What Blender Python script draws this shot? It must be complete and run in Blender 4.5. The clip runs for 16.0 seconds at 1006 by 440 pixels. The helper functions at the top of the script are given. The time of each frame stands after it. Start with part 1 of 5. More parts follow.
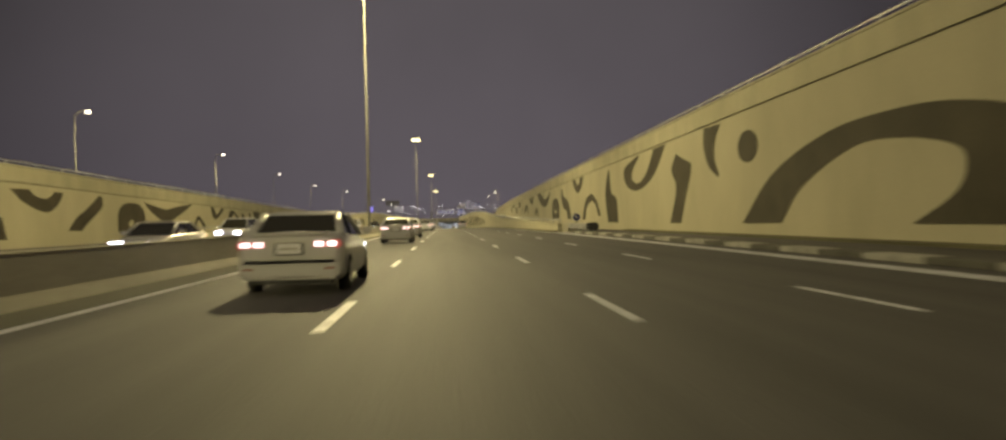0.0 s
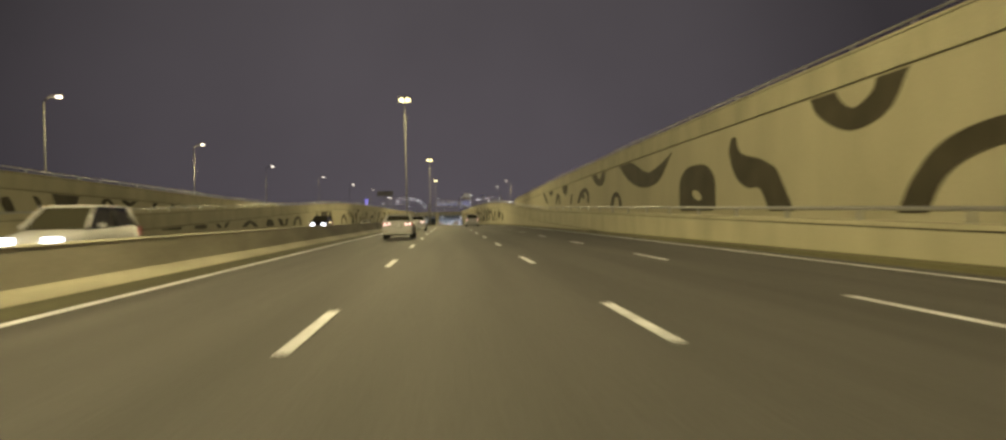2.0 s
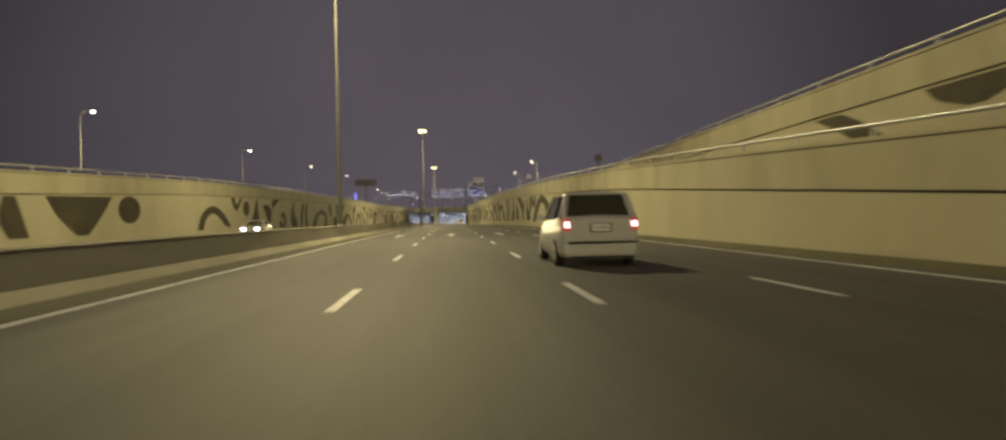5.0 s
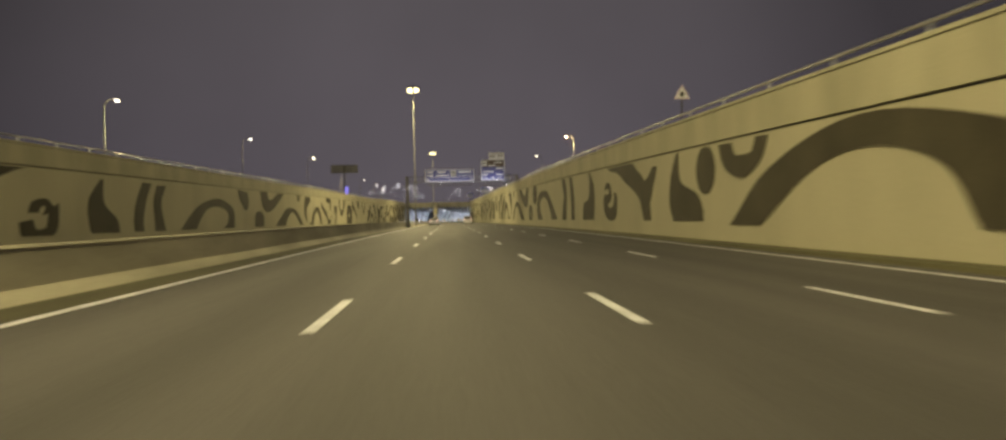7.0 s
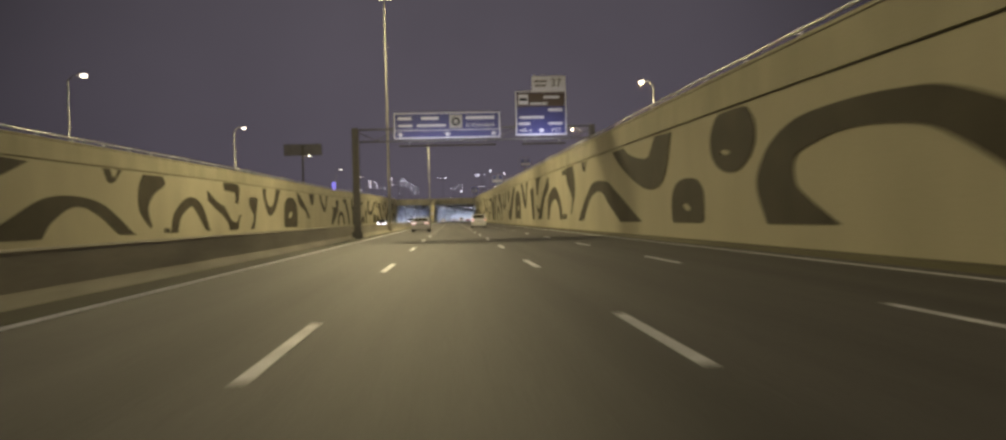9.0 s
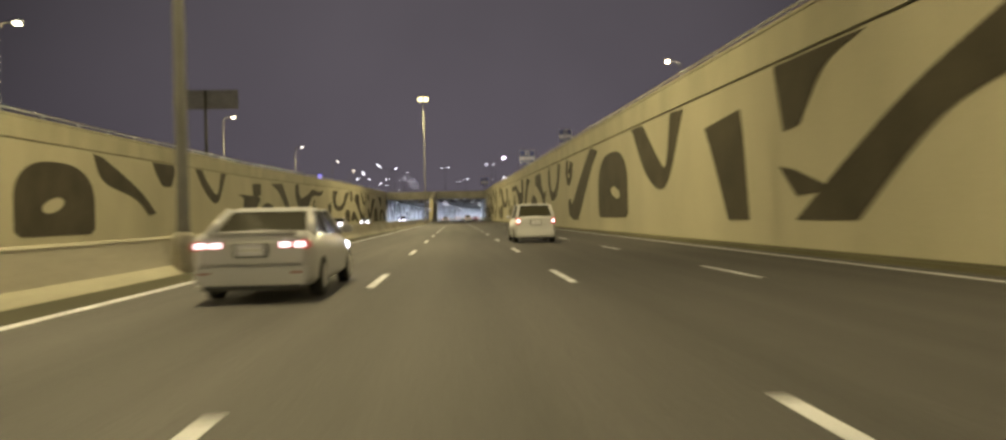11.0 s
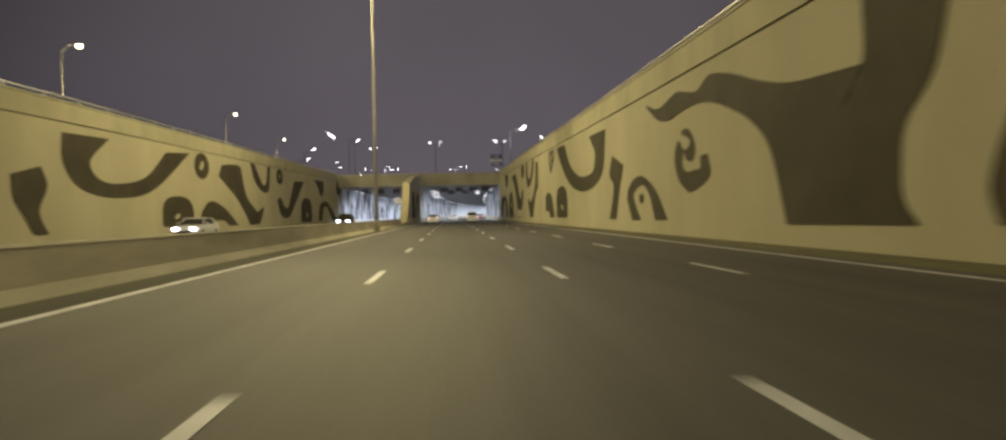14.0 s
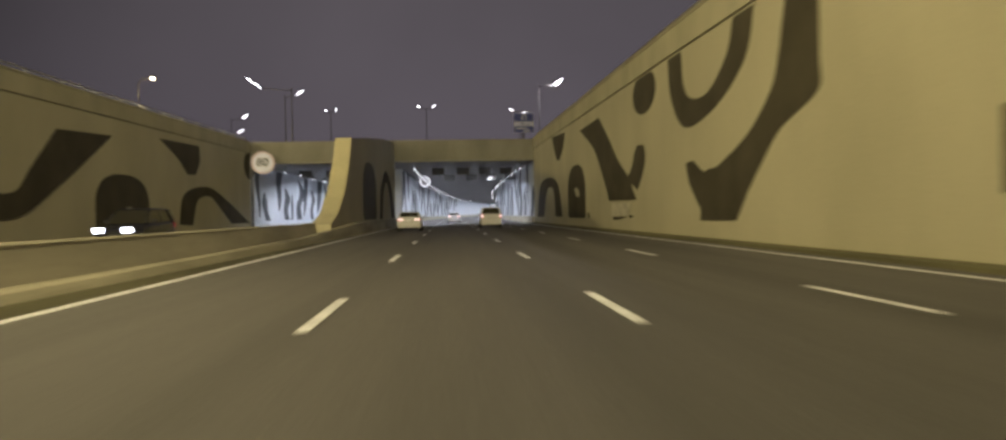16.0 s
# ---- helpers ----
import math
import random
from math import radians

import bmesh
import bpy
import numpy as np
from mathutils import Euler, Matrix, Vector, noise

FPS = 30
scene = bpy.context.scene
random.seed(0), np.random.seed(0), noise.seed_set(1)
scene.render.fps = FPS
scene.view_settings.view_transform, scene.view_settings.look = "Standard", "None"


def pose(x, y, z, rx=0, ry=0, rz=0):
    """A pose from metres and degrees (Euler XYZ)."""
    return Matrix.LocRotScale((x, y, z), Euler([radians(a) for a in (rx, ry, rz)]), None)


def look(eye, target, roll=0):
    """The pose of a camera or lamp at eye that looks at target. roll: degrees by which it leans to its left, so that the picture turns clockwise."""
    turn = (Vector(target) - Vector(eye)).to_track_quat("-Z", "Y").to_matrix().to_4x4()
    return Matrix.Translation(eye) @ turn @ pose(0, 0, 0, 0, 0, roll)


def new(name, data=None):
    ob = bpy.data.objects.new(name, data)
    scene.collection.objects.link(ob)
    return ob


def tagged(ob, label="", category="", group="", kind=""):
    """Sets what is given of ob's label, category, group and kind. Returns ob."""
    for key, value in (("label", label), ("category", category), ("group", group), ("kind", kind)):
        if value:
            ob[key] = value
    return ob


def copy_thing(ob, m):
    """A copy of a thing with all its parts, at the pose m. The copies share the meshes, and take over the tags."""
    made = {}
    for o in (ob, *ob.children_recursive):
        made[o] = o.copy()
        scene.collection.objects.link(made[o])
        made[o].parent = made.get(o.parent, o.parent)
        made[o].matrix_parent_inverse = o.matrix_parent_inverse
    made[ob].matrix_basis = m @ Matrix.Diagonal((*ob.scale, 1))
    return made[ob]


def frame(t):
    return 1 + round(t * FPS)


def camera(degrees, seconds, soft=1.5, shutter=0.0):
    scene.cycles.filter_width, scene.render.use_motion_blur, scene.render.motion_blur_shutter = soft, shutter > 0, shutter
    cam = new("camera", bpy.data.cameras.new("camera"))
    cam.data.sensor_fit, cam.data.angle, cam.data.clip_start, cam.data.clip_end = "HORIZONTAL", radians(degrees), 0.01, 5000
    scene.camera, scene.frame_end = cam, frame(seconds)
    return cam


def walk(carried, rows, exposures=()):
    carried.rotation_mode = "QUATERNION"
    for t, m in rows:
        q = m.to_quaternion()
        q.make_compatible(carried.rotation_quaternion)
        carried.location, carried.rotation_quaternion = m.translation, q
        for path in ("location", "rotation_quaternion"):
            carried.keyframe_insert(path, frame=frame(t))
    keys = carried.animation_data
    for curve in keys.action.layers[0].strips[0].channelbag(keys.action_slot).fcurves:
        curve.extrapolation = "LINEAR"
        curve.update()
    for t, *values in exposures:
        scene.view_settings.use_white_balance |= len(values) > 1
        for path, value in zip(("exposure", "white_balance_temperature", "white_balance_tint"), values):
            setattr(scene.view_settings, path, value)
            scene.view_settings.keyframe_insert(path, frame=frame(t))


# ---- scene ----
# ---- camera and its way: a car's dashboard, in the second lane of an expressway that runs along +y ----
EYE_Z = 1.22
CREST, FALL = (0.0, 300.0), 0.0165  # the road bends over a long crest, level before it and falling by 1.6 % after it


def slope(y):
    """How steeply the road falls at y."""
    return FALL * min(max((y - CREST[0]) / (CREST[1] - CREST[0]), 0.0), 1.0)


def grade(y):
    """The road's height at y."""
    run = CREST[1] - CREST[0]
    u = min(max(y - CREST[0], 0.0), run)
    return -FALL * u * u / (2 * run) - FALL * max(y - CREST[1], 0.0)


PATH = [  # seconds, x, y, pitch, roll, yaw
    (0, -0.113, -8.63, -0.106, -1.445, -4.286),
    (0.5, -0.023, 6.1, -0.228, -1.486, -4.242),
    (1, -0.03, 21.46, -0.14, -1.505, -4.339),
    (1.5, -0.038, 37.59, -0.394, -1.32, -4.283),
    (2, -0.057, 53.01, -0.37, -1.147, -4.182),
    (2.5, 0.098, 68.15, -0.334, -1.153, -4.165),
    (3, 0.086, 84.99, -0.4, -1.23, -4.08),
    (3.5, 0.005, 100.8, -0.457, -1.015, -3.968),
    (6, 0.055, 176.81, -0.217, -1.406, -4.117),
    (6.5, 0.011, 192.87, -0.344, -1.266, -4.052),
    (7, -0.022, 207.74, -0.376, -1.168, -3.933),
    (7.5, 0.097, 222.61, -0.387, -1.131, -3.813),
    (8, 0.037, 238.63, -0.424, -1.215, -3.804),
    (8.5, 0.009, 254.93, -0.258, -1.407, -3.913),
    (9, 0.072, 270.06, -0.259, -1.449, -3.849),
    (9.5, -0.023, 286.36, -0.217, -1.27, -3.867),
    (10, -0.022, 302.72, -0.256, -1.247, -3.582),
    (12.5, -0.037, 382.87, -0.31, -1.162, -3.555),
    (13, -0.051, 399.55, -0.362, -1.498, -3.675),
    (13.5, 0.035, 414.45, -0.336, -1.185, -3.779),
    (14, -0.011, 429.93, -0.418, -1.15, -3.878),
    (14.5, -0.068, 446.71, -0.31, -1.205, -3.973),
    (15, -0.011, 462.88, -0.176, -0.739, -4.04),
    (15.5, -0.012, 478.95, -0.319, -0.969, -4.017),
    (16, 0.02, 495.87, -0.52, -1.056, -3.965),
]
cam = camera(67.0, 16.0, soft=2.6, shutter=0.4)
walk(cam, [(t, pose(x, y + slope(y) * EYE_Z, grade(y) + EYE_Z, 90 + p - math.degrees(slope(y)), -r, w)) for t, x, y, p, r, w in PATH], exposures=[(t, e + 0.08, k, m) for t, e, k, m in ((0, 0.14, 6550, 14), (1, 0.02, 6500, 14), (1.5, -0.04, 6550, 14), (2, -0.16, 6500, 14), (2.5, -0.05, 6450, 15), (3, 0.06, 6350, 17), (3.5, 0.0, 6100, 22), (6, -0.05, 6500, 14), (6.5, 0.05, 6500, 14), (7, 0.06, 6500, 14), (8, 0.12, 6300, 18), (8.5, 0.04, 6100, 22), (9, -0.05, 6100, 22), (9.5, -0.05, 6250, 18), (10, 0.14, 6450, 15), (12.5, 0.03, 6050, 23), (13.5, 0.1, 6200, 19), (14, 0.18, 6400, 15), (14.5, 0.17, 6500, 14), (15, 0.08, 6500, 14), (15.5, 0.16, 6450, 15), (16, 0.07, 6350, 17))])

# ---- night sky over a lit city, and the lamps ----
world = bpy.data.worlds.new("night_sky")
scene.world = world
world.use_nodes = True
wt = world.node_tree
wback = wt.nodes["Background"]
wcoord = wt.nodes.new("ShaderNodeTexCoord")
wsep = wt.nodes.new("ShaderNodeSeparateXYZ")
wramp = wt.nodes.new("ShaderNodeValToRGB")
wnoise = wt.nodes.new("ShaderNodeTexNoise")
wmix = wt.nodes.new("ShaderNodeMix")
wt.links.new(wcoord.outputs["Generated"], wsep.inputs[0])
wt.links.new(wsep.outputs["Z"], wramp.inputs[0])
wramp.color_ramp.elements[0].position, wramp.color_ramp.elements[0].color = 0.0, (0.079, 0.07, 0.079, 1)
wramp.color_ramp.elements[1].position, wramp.color_ramp.elements[1].color = 0.45, (0.082, 0.074, 0.076, 1)
wnoise.inputs["Scale"].default_value, wnoise.inputs["Detail"].default_value = 2.2, 4
wmix.data_type, wmix.blend_type = "RGBA", "MULTIPLY"
wmix.inputs[0].default_value = 0.45
wt.links.new(wcoord.outputs["Generated"], wnoise.inputs["Vector"])
wt.links.new(wramp.outputs[0], wmix.inputs["A"])
wt.links.new(wnoise.outputs["Fac"], wmix.inputs["B"])
wt.links.new(wmix.outputs["Result"], wback.inputs[0])
wglow = wt.nodes.new("ShaderNodeMapRange")
wglow.inputs["From Min"].default_value, wglow.inputs["From Max"].default_value = 0.84, 1.0
wglow.inputs["To Min"].default_value, wglow.inputs["To Max"].default_value = 0.62, 1.6
wt.links.new(wsep.outputs["Y"], wglow.inputs["Value"])
wt.links.new(wglow.outputs[0], wback.inputs[1])

SODIUM = (1.0, 0.855, 0.4)
COOL = (0.88, 0.95, 1.0)


def lamp(name, x, y, z, watts, size=0.5, color=SODIUM):
    d = bpy.data.lights.new(name, "POINT")
    d.energy, d.color, d.shadow_soft_size = watts, color, size
    ob = new(name, d)
    ob.matrix_world = pose(x, y, z)
    return ob


def strip_lamp(name, x, y, z, size_x, size_y, watts, color=COOL, tilt=0):
    d = bpy.data.lights.new(name, "AREA")
    d.shape, d.size, d.size_y = "RECTANGLE", size_x, size_y
    d.energy, d.color = watts, color
    ob = new(name, d)
    ob.matrix_world = pose(x, y, z, tilt)
    return ob


MASTS = (  # x, y, height; watts and beam of the wide floodlights, and how far they are turned to the far side
    (-7.2, -82, 25.5, 36000, 172, 0.0),
    (-7.2, 62.5, 25.5, 36000, 172, 0.0),
    (-7.9, 202, 25.55, 36500, 158, 1.0),
    (-6.7, 353.5, 26.8, 35000, 156, 2.0),
    (-6.4, 495.2, 27.1, 30000, 168, 2.5),
)
for x, y, z, wide_watts, wide_beam, turn in MASTS:
    for way in (-1, 1):  # floodlights aimed up and down the road: wide ones near by, narrow strong ones far along
        for watts, beam, far, drop in ((wide_watts, wide_beam, 22, 15), (29000, 38, 75, 24)):
            d = bpy.data.lights.new("mast_light", "SPOT")
            d.energy, d.color, d.shadow_soft_size = watts, SODIUM, 1.2
            d.spot_size, d.spot_blend = math.radians(beam), 0.95
            new("mast_light", d).matrix_world = look((x, y + 1.2 * way, z - 1.3), (x - turn, y + far * way, z - drop))
LEFT_POSTS = ((-41.75, -15, 15.4), (-41.75, 35, 15.3), (-41.75, 84, 15.2), (-41.75, 138.5, 15.2), (-41.75, 187, 14.8), (-41.75, 239, 14.9), (-39.75, 302, 16.2), (-35.75, 347.5, 16.3), (-32.75, 394, 16.6), (-32.75, 449.8, 16.8), (-32.75, 500, 17.0), (-32.75, 549, 17.45), (-32.75, 583, 16.95))  # x, y, z of the lanterns
RIGHT_POSTS = (364, 419)
for x, y, z in LEFT_POSTS:
    lamp("street_light", x + 1.6, y, z - 1.8, 7000, 0.3)
for y in RIGHT_POSTS:
    lamp("street_light", 24.0, y, 16.8 + 0.01 * (y - 364), 10000)
SIGN_Y = 323.2
for x, w in ((-0.1, 6.6), (6.5, 3.0)):  # fill lights added below the overhead signs, for headlight glow their sheeting sends back
    d = bpy.data.lights.new("sign_floodlight", "AREA")
    d.shape, d.size, d.size_y, d.energy, d.color = "RECTANGLE", w, 0.2, 58, (0.84, 0.9, 1.0)
    new("sign_floodlight", d).matrix_world = look((x, SIGN_Y - 1.1, 6.35), (x, SIGN_Y, 8.3))
PORTAL_Y = 584
for x, runs in ((-1.8, 14), (6.2, 14), (-12.0, 6), (-18.5, 6)):  # added strips without fittings give the lamp chains' light, tilted with the traffic's way
    for i in range(runs):
        y = PORTAL_Y + 20 + 28 * i
        strip_lamp("tunnel_light", x + 0.0002 * (y - PORTAL_Y) ** 2, y, 6.0, 0.5, 27, 1150, COOL, 5.0)
lamp("led_street_light", 18.7, 623, 22.8, 5000, 0.3, (0.95, 0.97, 1.0))


# ---- materials ----
def material(name, color, rough=0.8, metal=0.0, grain=0.0, grain_scale=8.0, stain=0.0, stain_scale=0.5, stretch=(1, 1, 1), bump=0.0, spec=0.5):
    """A surface with fine grain and large stains at true size."""
    m = bpy.data.materials.new(name)
    m.use_nodes = True
    nt = m.node_tree
    b = nt.nodes["Principled BSDF"]
    b.inputs["Base Color"].default_value = (*color, 1)
    b.inputs["Roughness"].default_value = rough
    b.inputs["Metallic"].default_value = metal
    b.inputs["Specular IOR Level"].default_value = spec
    if grain or stain:
        co = nt.nodes.new("ShaderNodeNewGeometry")
        last = None
        for amount, scale, detail, st in ((grain, grain_scale, 3, (1, 1, 1)), (stain, stain_scale, 5, stretch)):
            if not amount:
                continue
            mp = nt.nodes.new("ShaderNodeMapping")
            mp.inputs["Scale"].default_value = st
            n = nt.nodes.new("ShaderNodeTexNoise")
            n.inputs["Scale"].default_value, n.inputs["Detail"].default_value = scale, detail
            r = nt.nodes.new("ShaderNodeMapRange")
            r.inputs["From Min"].default_value, r.inputs["From Max"].default_value = 0.3, 0.7
            r.inputs["To Min"].default_value, r.inputs["To Max"].default_value = 1 - amount, 1 + amount * 0.6
            nt.links.new(co.outputs["Position"], mp.inputs["Vector"])
            nt.links.new(mp.outputs[0], n.inputs["Vector"])
            nt.links.new(n.outputs["Fac"], r.inputs["Value"])
            mx = nt.nodes.new("ShaderNodeVectorMath")
            mx.operation = "SCALE"
            if last is None:
                mx.inputs[0].default_value = color
            else:
                nt.links.new(last, mx.inputs[0])
            nt.links.new(r.outputs[0], mx.inputs["Scale"])
            last = mx.outputs[0]
            if bump and scale == grain_scale:
                bp = nt.nodes.new("ShaderNodeBump")
                bp.inputs["Strength"].default_value, bp.inputs["Distance"].default_value = bump, 0.01
                nt.links.new(n.outputs["Fac"], bp.inputs["Height"])
                nt.links.new(bp.outputs[0], b.inputs["Normal"])
        nt.links.new(last, b.inputs["Base Color"])
    return m


def glowing(name, color, strength):
    m = material(name, color, 0.4)
    b = m.node_tree.nodes["Principled BSDF"]
    b.inputs["Emission Color"].default_value = (*color, 1)
    b.inputs["Emission Strength"].default_value = strength
    return m


M_ASPHALT = material("asphalt", (0.096, 0.09, 0.088), 0.75, grain=0.3, grain_scale=30, stain=0.25, stain_scale=0.6, stretch=(1.5, 0.06, 1), bump=0.4, spec=0.35)
M_SHOULDER = material("gutter_concrete", (0.12, 0.11, 0.055), 0.9, grain=0.25, grain_scale=14, stain=0.35, stain_scale=0.7, stretch=(1, 0.2, 1))
M_KERBWHITE = material("worn_white_kerb_paint", (0.46, 0.45, 0.4), 0.75, grain=0.2, grain_scale=14, stain=0.35, stain_scale=1.2)
M_KERBDARK = material("worn_black_kerb_paint", (0.12, 0.115, 0.095), 0.8, grain=0.2, grain_scale=14, stain=0.35, stain_scale=1.2)
M_GUTTER = material("dusty_gutter", (0.085, 0.078, 0.042), 0.9, grain=0.25, grain_scale=14, stain=0.35, stain_scale=0.7, stretch=(1, 0.2, 1))
M_EARTH = material("dusty_earth", (0.16, 0.13, 0.09), 0.95, grain=0.3, grain_scale=4, stain=0.3, stain_scale=0.05)
M_WALL = material("cream_render", (0.52, 0.485, 0.35), 0.85, grain=0.06, grain_scale=18, stain=0.12, stain_scale=0.3, stretch=(1, 0.8, 0.4), bump=0.2, spec=0.2)
M_PARAPET = material("parapet_concrete", (0.49, 0.46, 0.33), 0.85, grain=0.08, grain_scale=16, stain=0.16, stain_scale=0.5, stretch=(1, 1, 0.4), spec=0.2)
M_PATCH = material("pale_mortar_patch", (0.58, 0.55, 0.44), 0.9, grain=0.12, grain_scale=6, stain=0.2, stain_scale=1.5, spec=0.2)
M_GROOVE = material("shadow_joint", (0.13, 0.12, 0.09), 0.9, grain=0.2)
M_CONCRETE = material("barrier_concrete", (0.42, 0.39, 0.32), 0.85, grain=0.12, grain_scale=12, stain=0.25, stain_scale=0.6, stretch=(1, 0.3, 1.5), bump=0.3, spec=0.2)
M_PLINTH = material("barrier_foot_concrete", (0.4, 0.375, 0.29), 0.85, grain=0.12, grain_scale=12, stain=0.3, stain_scale=0.6, stretch=(1, 0.3, 1.5), spec=0.2)
M_PAINT = material("road_paint", (0.72, 0.73, 0.78), 0.6, grain=0.2, grain_scale=20, stain=0.3, stain_scale=1.5)
M_MURAL = material("mural_panel_brown", (0.078, 0.068, 0.046), 0.8, grain=0.15, grain_scale=20, stain=0.25, stain_scale=0.5, spec=0.25)
# the dividing wall's end face, yellower than its sides
M_ENDFACE = material("pale_yellow_end_face", (0.5, 0.46, 0.3), 0.7, grain=0.06, grain_scale=8, stain=0.1, stain_scale=0.6)
M_STEEL = material("galvanised_steel", (0.42, 0.42, 0.42), 0.45, 0.8, grain=0.15, grain_scale=6)
M_POLE = material("painted_pole", (0.055, 0.053, 0.048), 0.6, 0.1, grain=0.1, grain_scale=3)
M_MAST = material("galvanised_mast", (0.2, 0.195, 0.18), 0.65, 0.1, grain=0.12, grain_scale=3, stain=0.15, stain_scale=0.5)
M_DARKMETAL = material("dark_metal", (0.04, 0.04, 0.045), 0.5, 0.5, grain=0.2)
M_BLUE = material("sign_blue", (0.05, 0.055, 0.19), 0.4, grain=0.08, grain_scale=3)
M_BROWN = material("sign_brown", (0.07, 0.045, 0.035), 0.4, grain=0.08, grain_scale=3)
# a little blue in the white stands for headlight glow that signs send back
M_SIGNWHITE = material("sign_white", (0.66, 0.66, 0.72), 0.45, grain=0.05, grain_scale=4)
# post signs' navy and white, coloured bluer to offset the sodium light on them
M_NAVY = material("cool_tinted_navy", (0.055, 0.075, 0.3), 0.55, grain=0.15, grain_scale=3)
M_GREYWHITE = material("cool_tinted_sign_white", (0.56, 0.58, 0.8), 0.6, grain=0.15, grain_scale=3)
M_YELLOW = material("route_panel_buff", (0.38, 0.37, 0.34), 0.5, grain=0.1, grain_scale=3)
M_GANTRY = material("weathered_grey_steel", (0.16, 0.155, 0.15), 0.8, grain=0.15, grain_scale=5)
M_BLACK = material("black_paint", (0.02, 0.02, 0.02), 0.6)
M_SIGNBACK = material("dull_aluminium", (0.085, 0.085, 0.115), 0.7, grain=0.12, grain_scale=4, stain=0.15, stain_scale=1.0)
M_RED = material("sign_red", (0.25, 0.07, 0.06), 0.5)
# rim and face tinted cool in place of white headlight glow sent back
M_RIM = material("cool_tinted_sign_rim", (0.52, 0.42, 0.58), 0.5)
M_FACE = material("cool_tinted_sign_face", (0.58, 0.6, 0.82), 0.5, grain=0.06, grain_scale=4)
M_TUNNEL = material("tunnel_panel_white", (0.62, 0.66, 0.72), 0.5, grain=0.06, grain_scale=2, stain=0.12, stain_scale=0.3)
M_TUNNELDARK = material("tunnel_panel_dark", (0.05, 0.055, 0.07), 0.6, grain=0.1)
M_BAFFLE = material("soffit_baffle_grey", (0.17, 0.165, 0.16), 0.85, grain=0.15, grain_scale=4)
M_CEILING = material("tunnel_soffit", (0.3, 0.29, 0.29), 0.9, grain=0.2, grain_scale=3)
M_HEADLAMP = glowing("headlamp_glow", (0.85, 0.9, 1.0), 9)
M_TAILLAMP = glowing("taillamp_glow", (1.0, 0.74, 0.7), 3.0)
M_TAILLENS = glowing("red_lamp_lens", (0.5, 0.1, 0.09), 0.35)
M_LANTERN = glowing("street_lantern_glow", (1.0, 0.94, 0.78), 4.0)
M_SODIUM = glowing("sodium_glow", (1.0, 0.9, 0.45), 3.5)
M_BEAM = material("portal_concrete", (0.27, 0.26, 0.235), 0.85, grain=0.08, grain_scale=10, stain=0.2, stain_scale=0.4, stretch=(1, 1, 0.4), bump=0.2, spec=0.2)
M_LEDFAR = glowing("led_lantern_glow", (0.95, 0.97, 1.0), 8)
M_SIGNAL = glowing("signal_glow", (0.95, 0.97, 1.0), 1.8)
M_TOTEM = glowing("violet_sign_glow", (0.32, 0.28, 1.0), 0.9)
M_LED = glowing("led_glow", (0.95, 0.97, 1.0), 7)
M_CARWHITE = material("white_car_paint", (0.5, 0.5, 0.52), 0.28, grain=0.03, grain_scale=2)
M_CARSILVER = material("silver_car_paint", (0.42, 0.41, 0.4), 0.3, 0.3, grain=0.03, grain_scale=2)
M_CARRED = material("dark_red_car_paint", (0.22, 0.045, 0.04), 0.3)
M_CARDARK = material("dark_car_paint", (0.03, 0.03, 0.035), 0.25)
# dark glass with the olive of the mirrored night sky put into its colour
M_GLASS = material("sky_toned_glass", (0.045, 0.042, 0.028), 0.12)
M_RUBBER = material("tyre_rubber", (0.018, 0.018, 0.018), 0.85)
M_ALLOY = material("alloy", (0.5, 0.5, 0.5), 0.35, 0.8)


# ---- building helpers ----
def mesh(name, verts, faces, mat, parent=None):
    me = bpy.data.meshes.new(name)
    me.from_pydata(verts, [], faces)
    bm = bmesh.new()
    bm.from_mesh(me)
    bmesh.ops.recalc_face_normals(bm, faces=bm.faces)
    bm.to_mesh(me)
    bm.free()
    me.materials.append(mat)
    ob = new(name, me)
    ob.parent = parent
    return ob


def loft(name, ys, section, mat, parent=None):
    """A solid whose cross-section section(y) = [(x, z), ...] runs along y."""
    verts, faces = [], []
    for y in ys:
        verts += [(x, y, z) for x, z in section(y)]
    n = len(section(ys[0]))
    for i in range(len(ys) - 1):
        for j in range(n):
            k = (j + 1) % n
            faces.append((i * n + j, i * n + k, (i + 1) * n + k, (i + 1) * n + j))
    faces += [tuple(reversed(range(n))), tuple(range((len(ys) - 1) * n, len(ys) * n))]
    return mesh(name, verts, faces, mat, parent)


def box(name, x0, x1, y0, y1, z0, z1, mat, parent=None, bevel=0.0):
    ob = loft(name, (y0, y1), lambda y: [(x0, z0), (x1, z0), (x1, z1), (x0, z1)], mat, parent)
    if bevel:
        bm = bmesh.new()
        bm.from_mesh(ob.data)
        bmesh.ops.bevel(bm, geom=bm.edges[:], offset=bevel, segments=2, affect="EDGES")
        bm.to_mesh(ob.data)
        bm.free()
    return ob


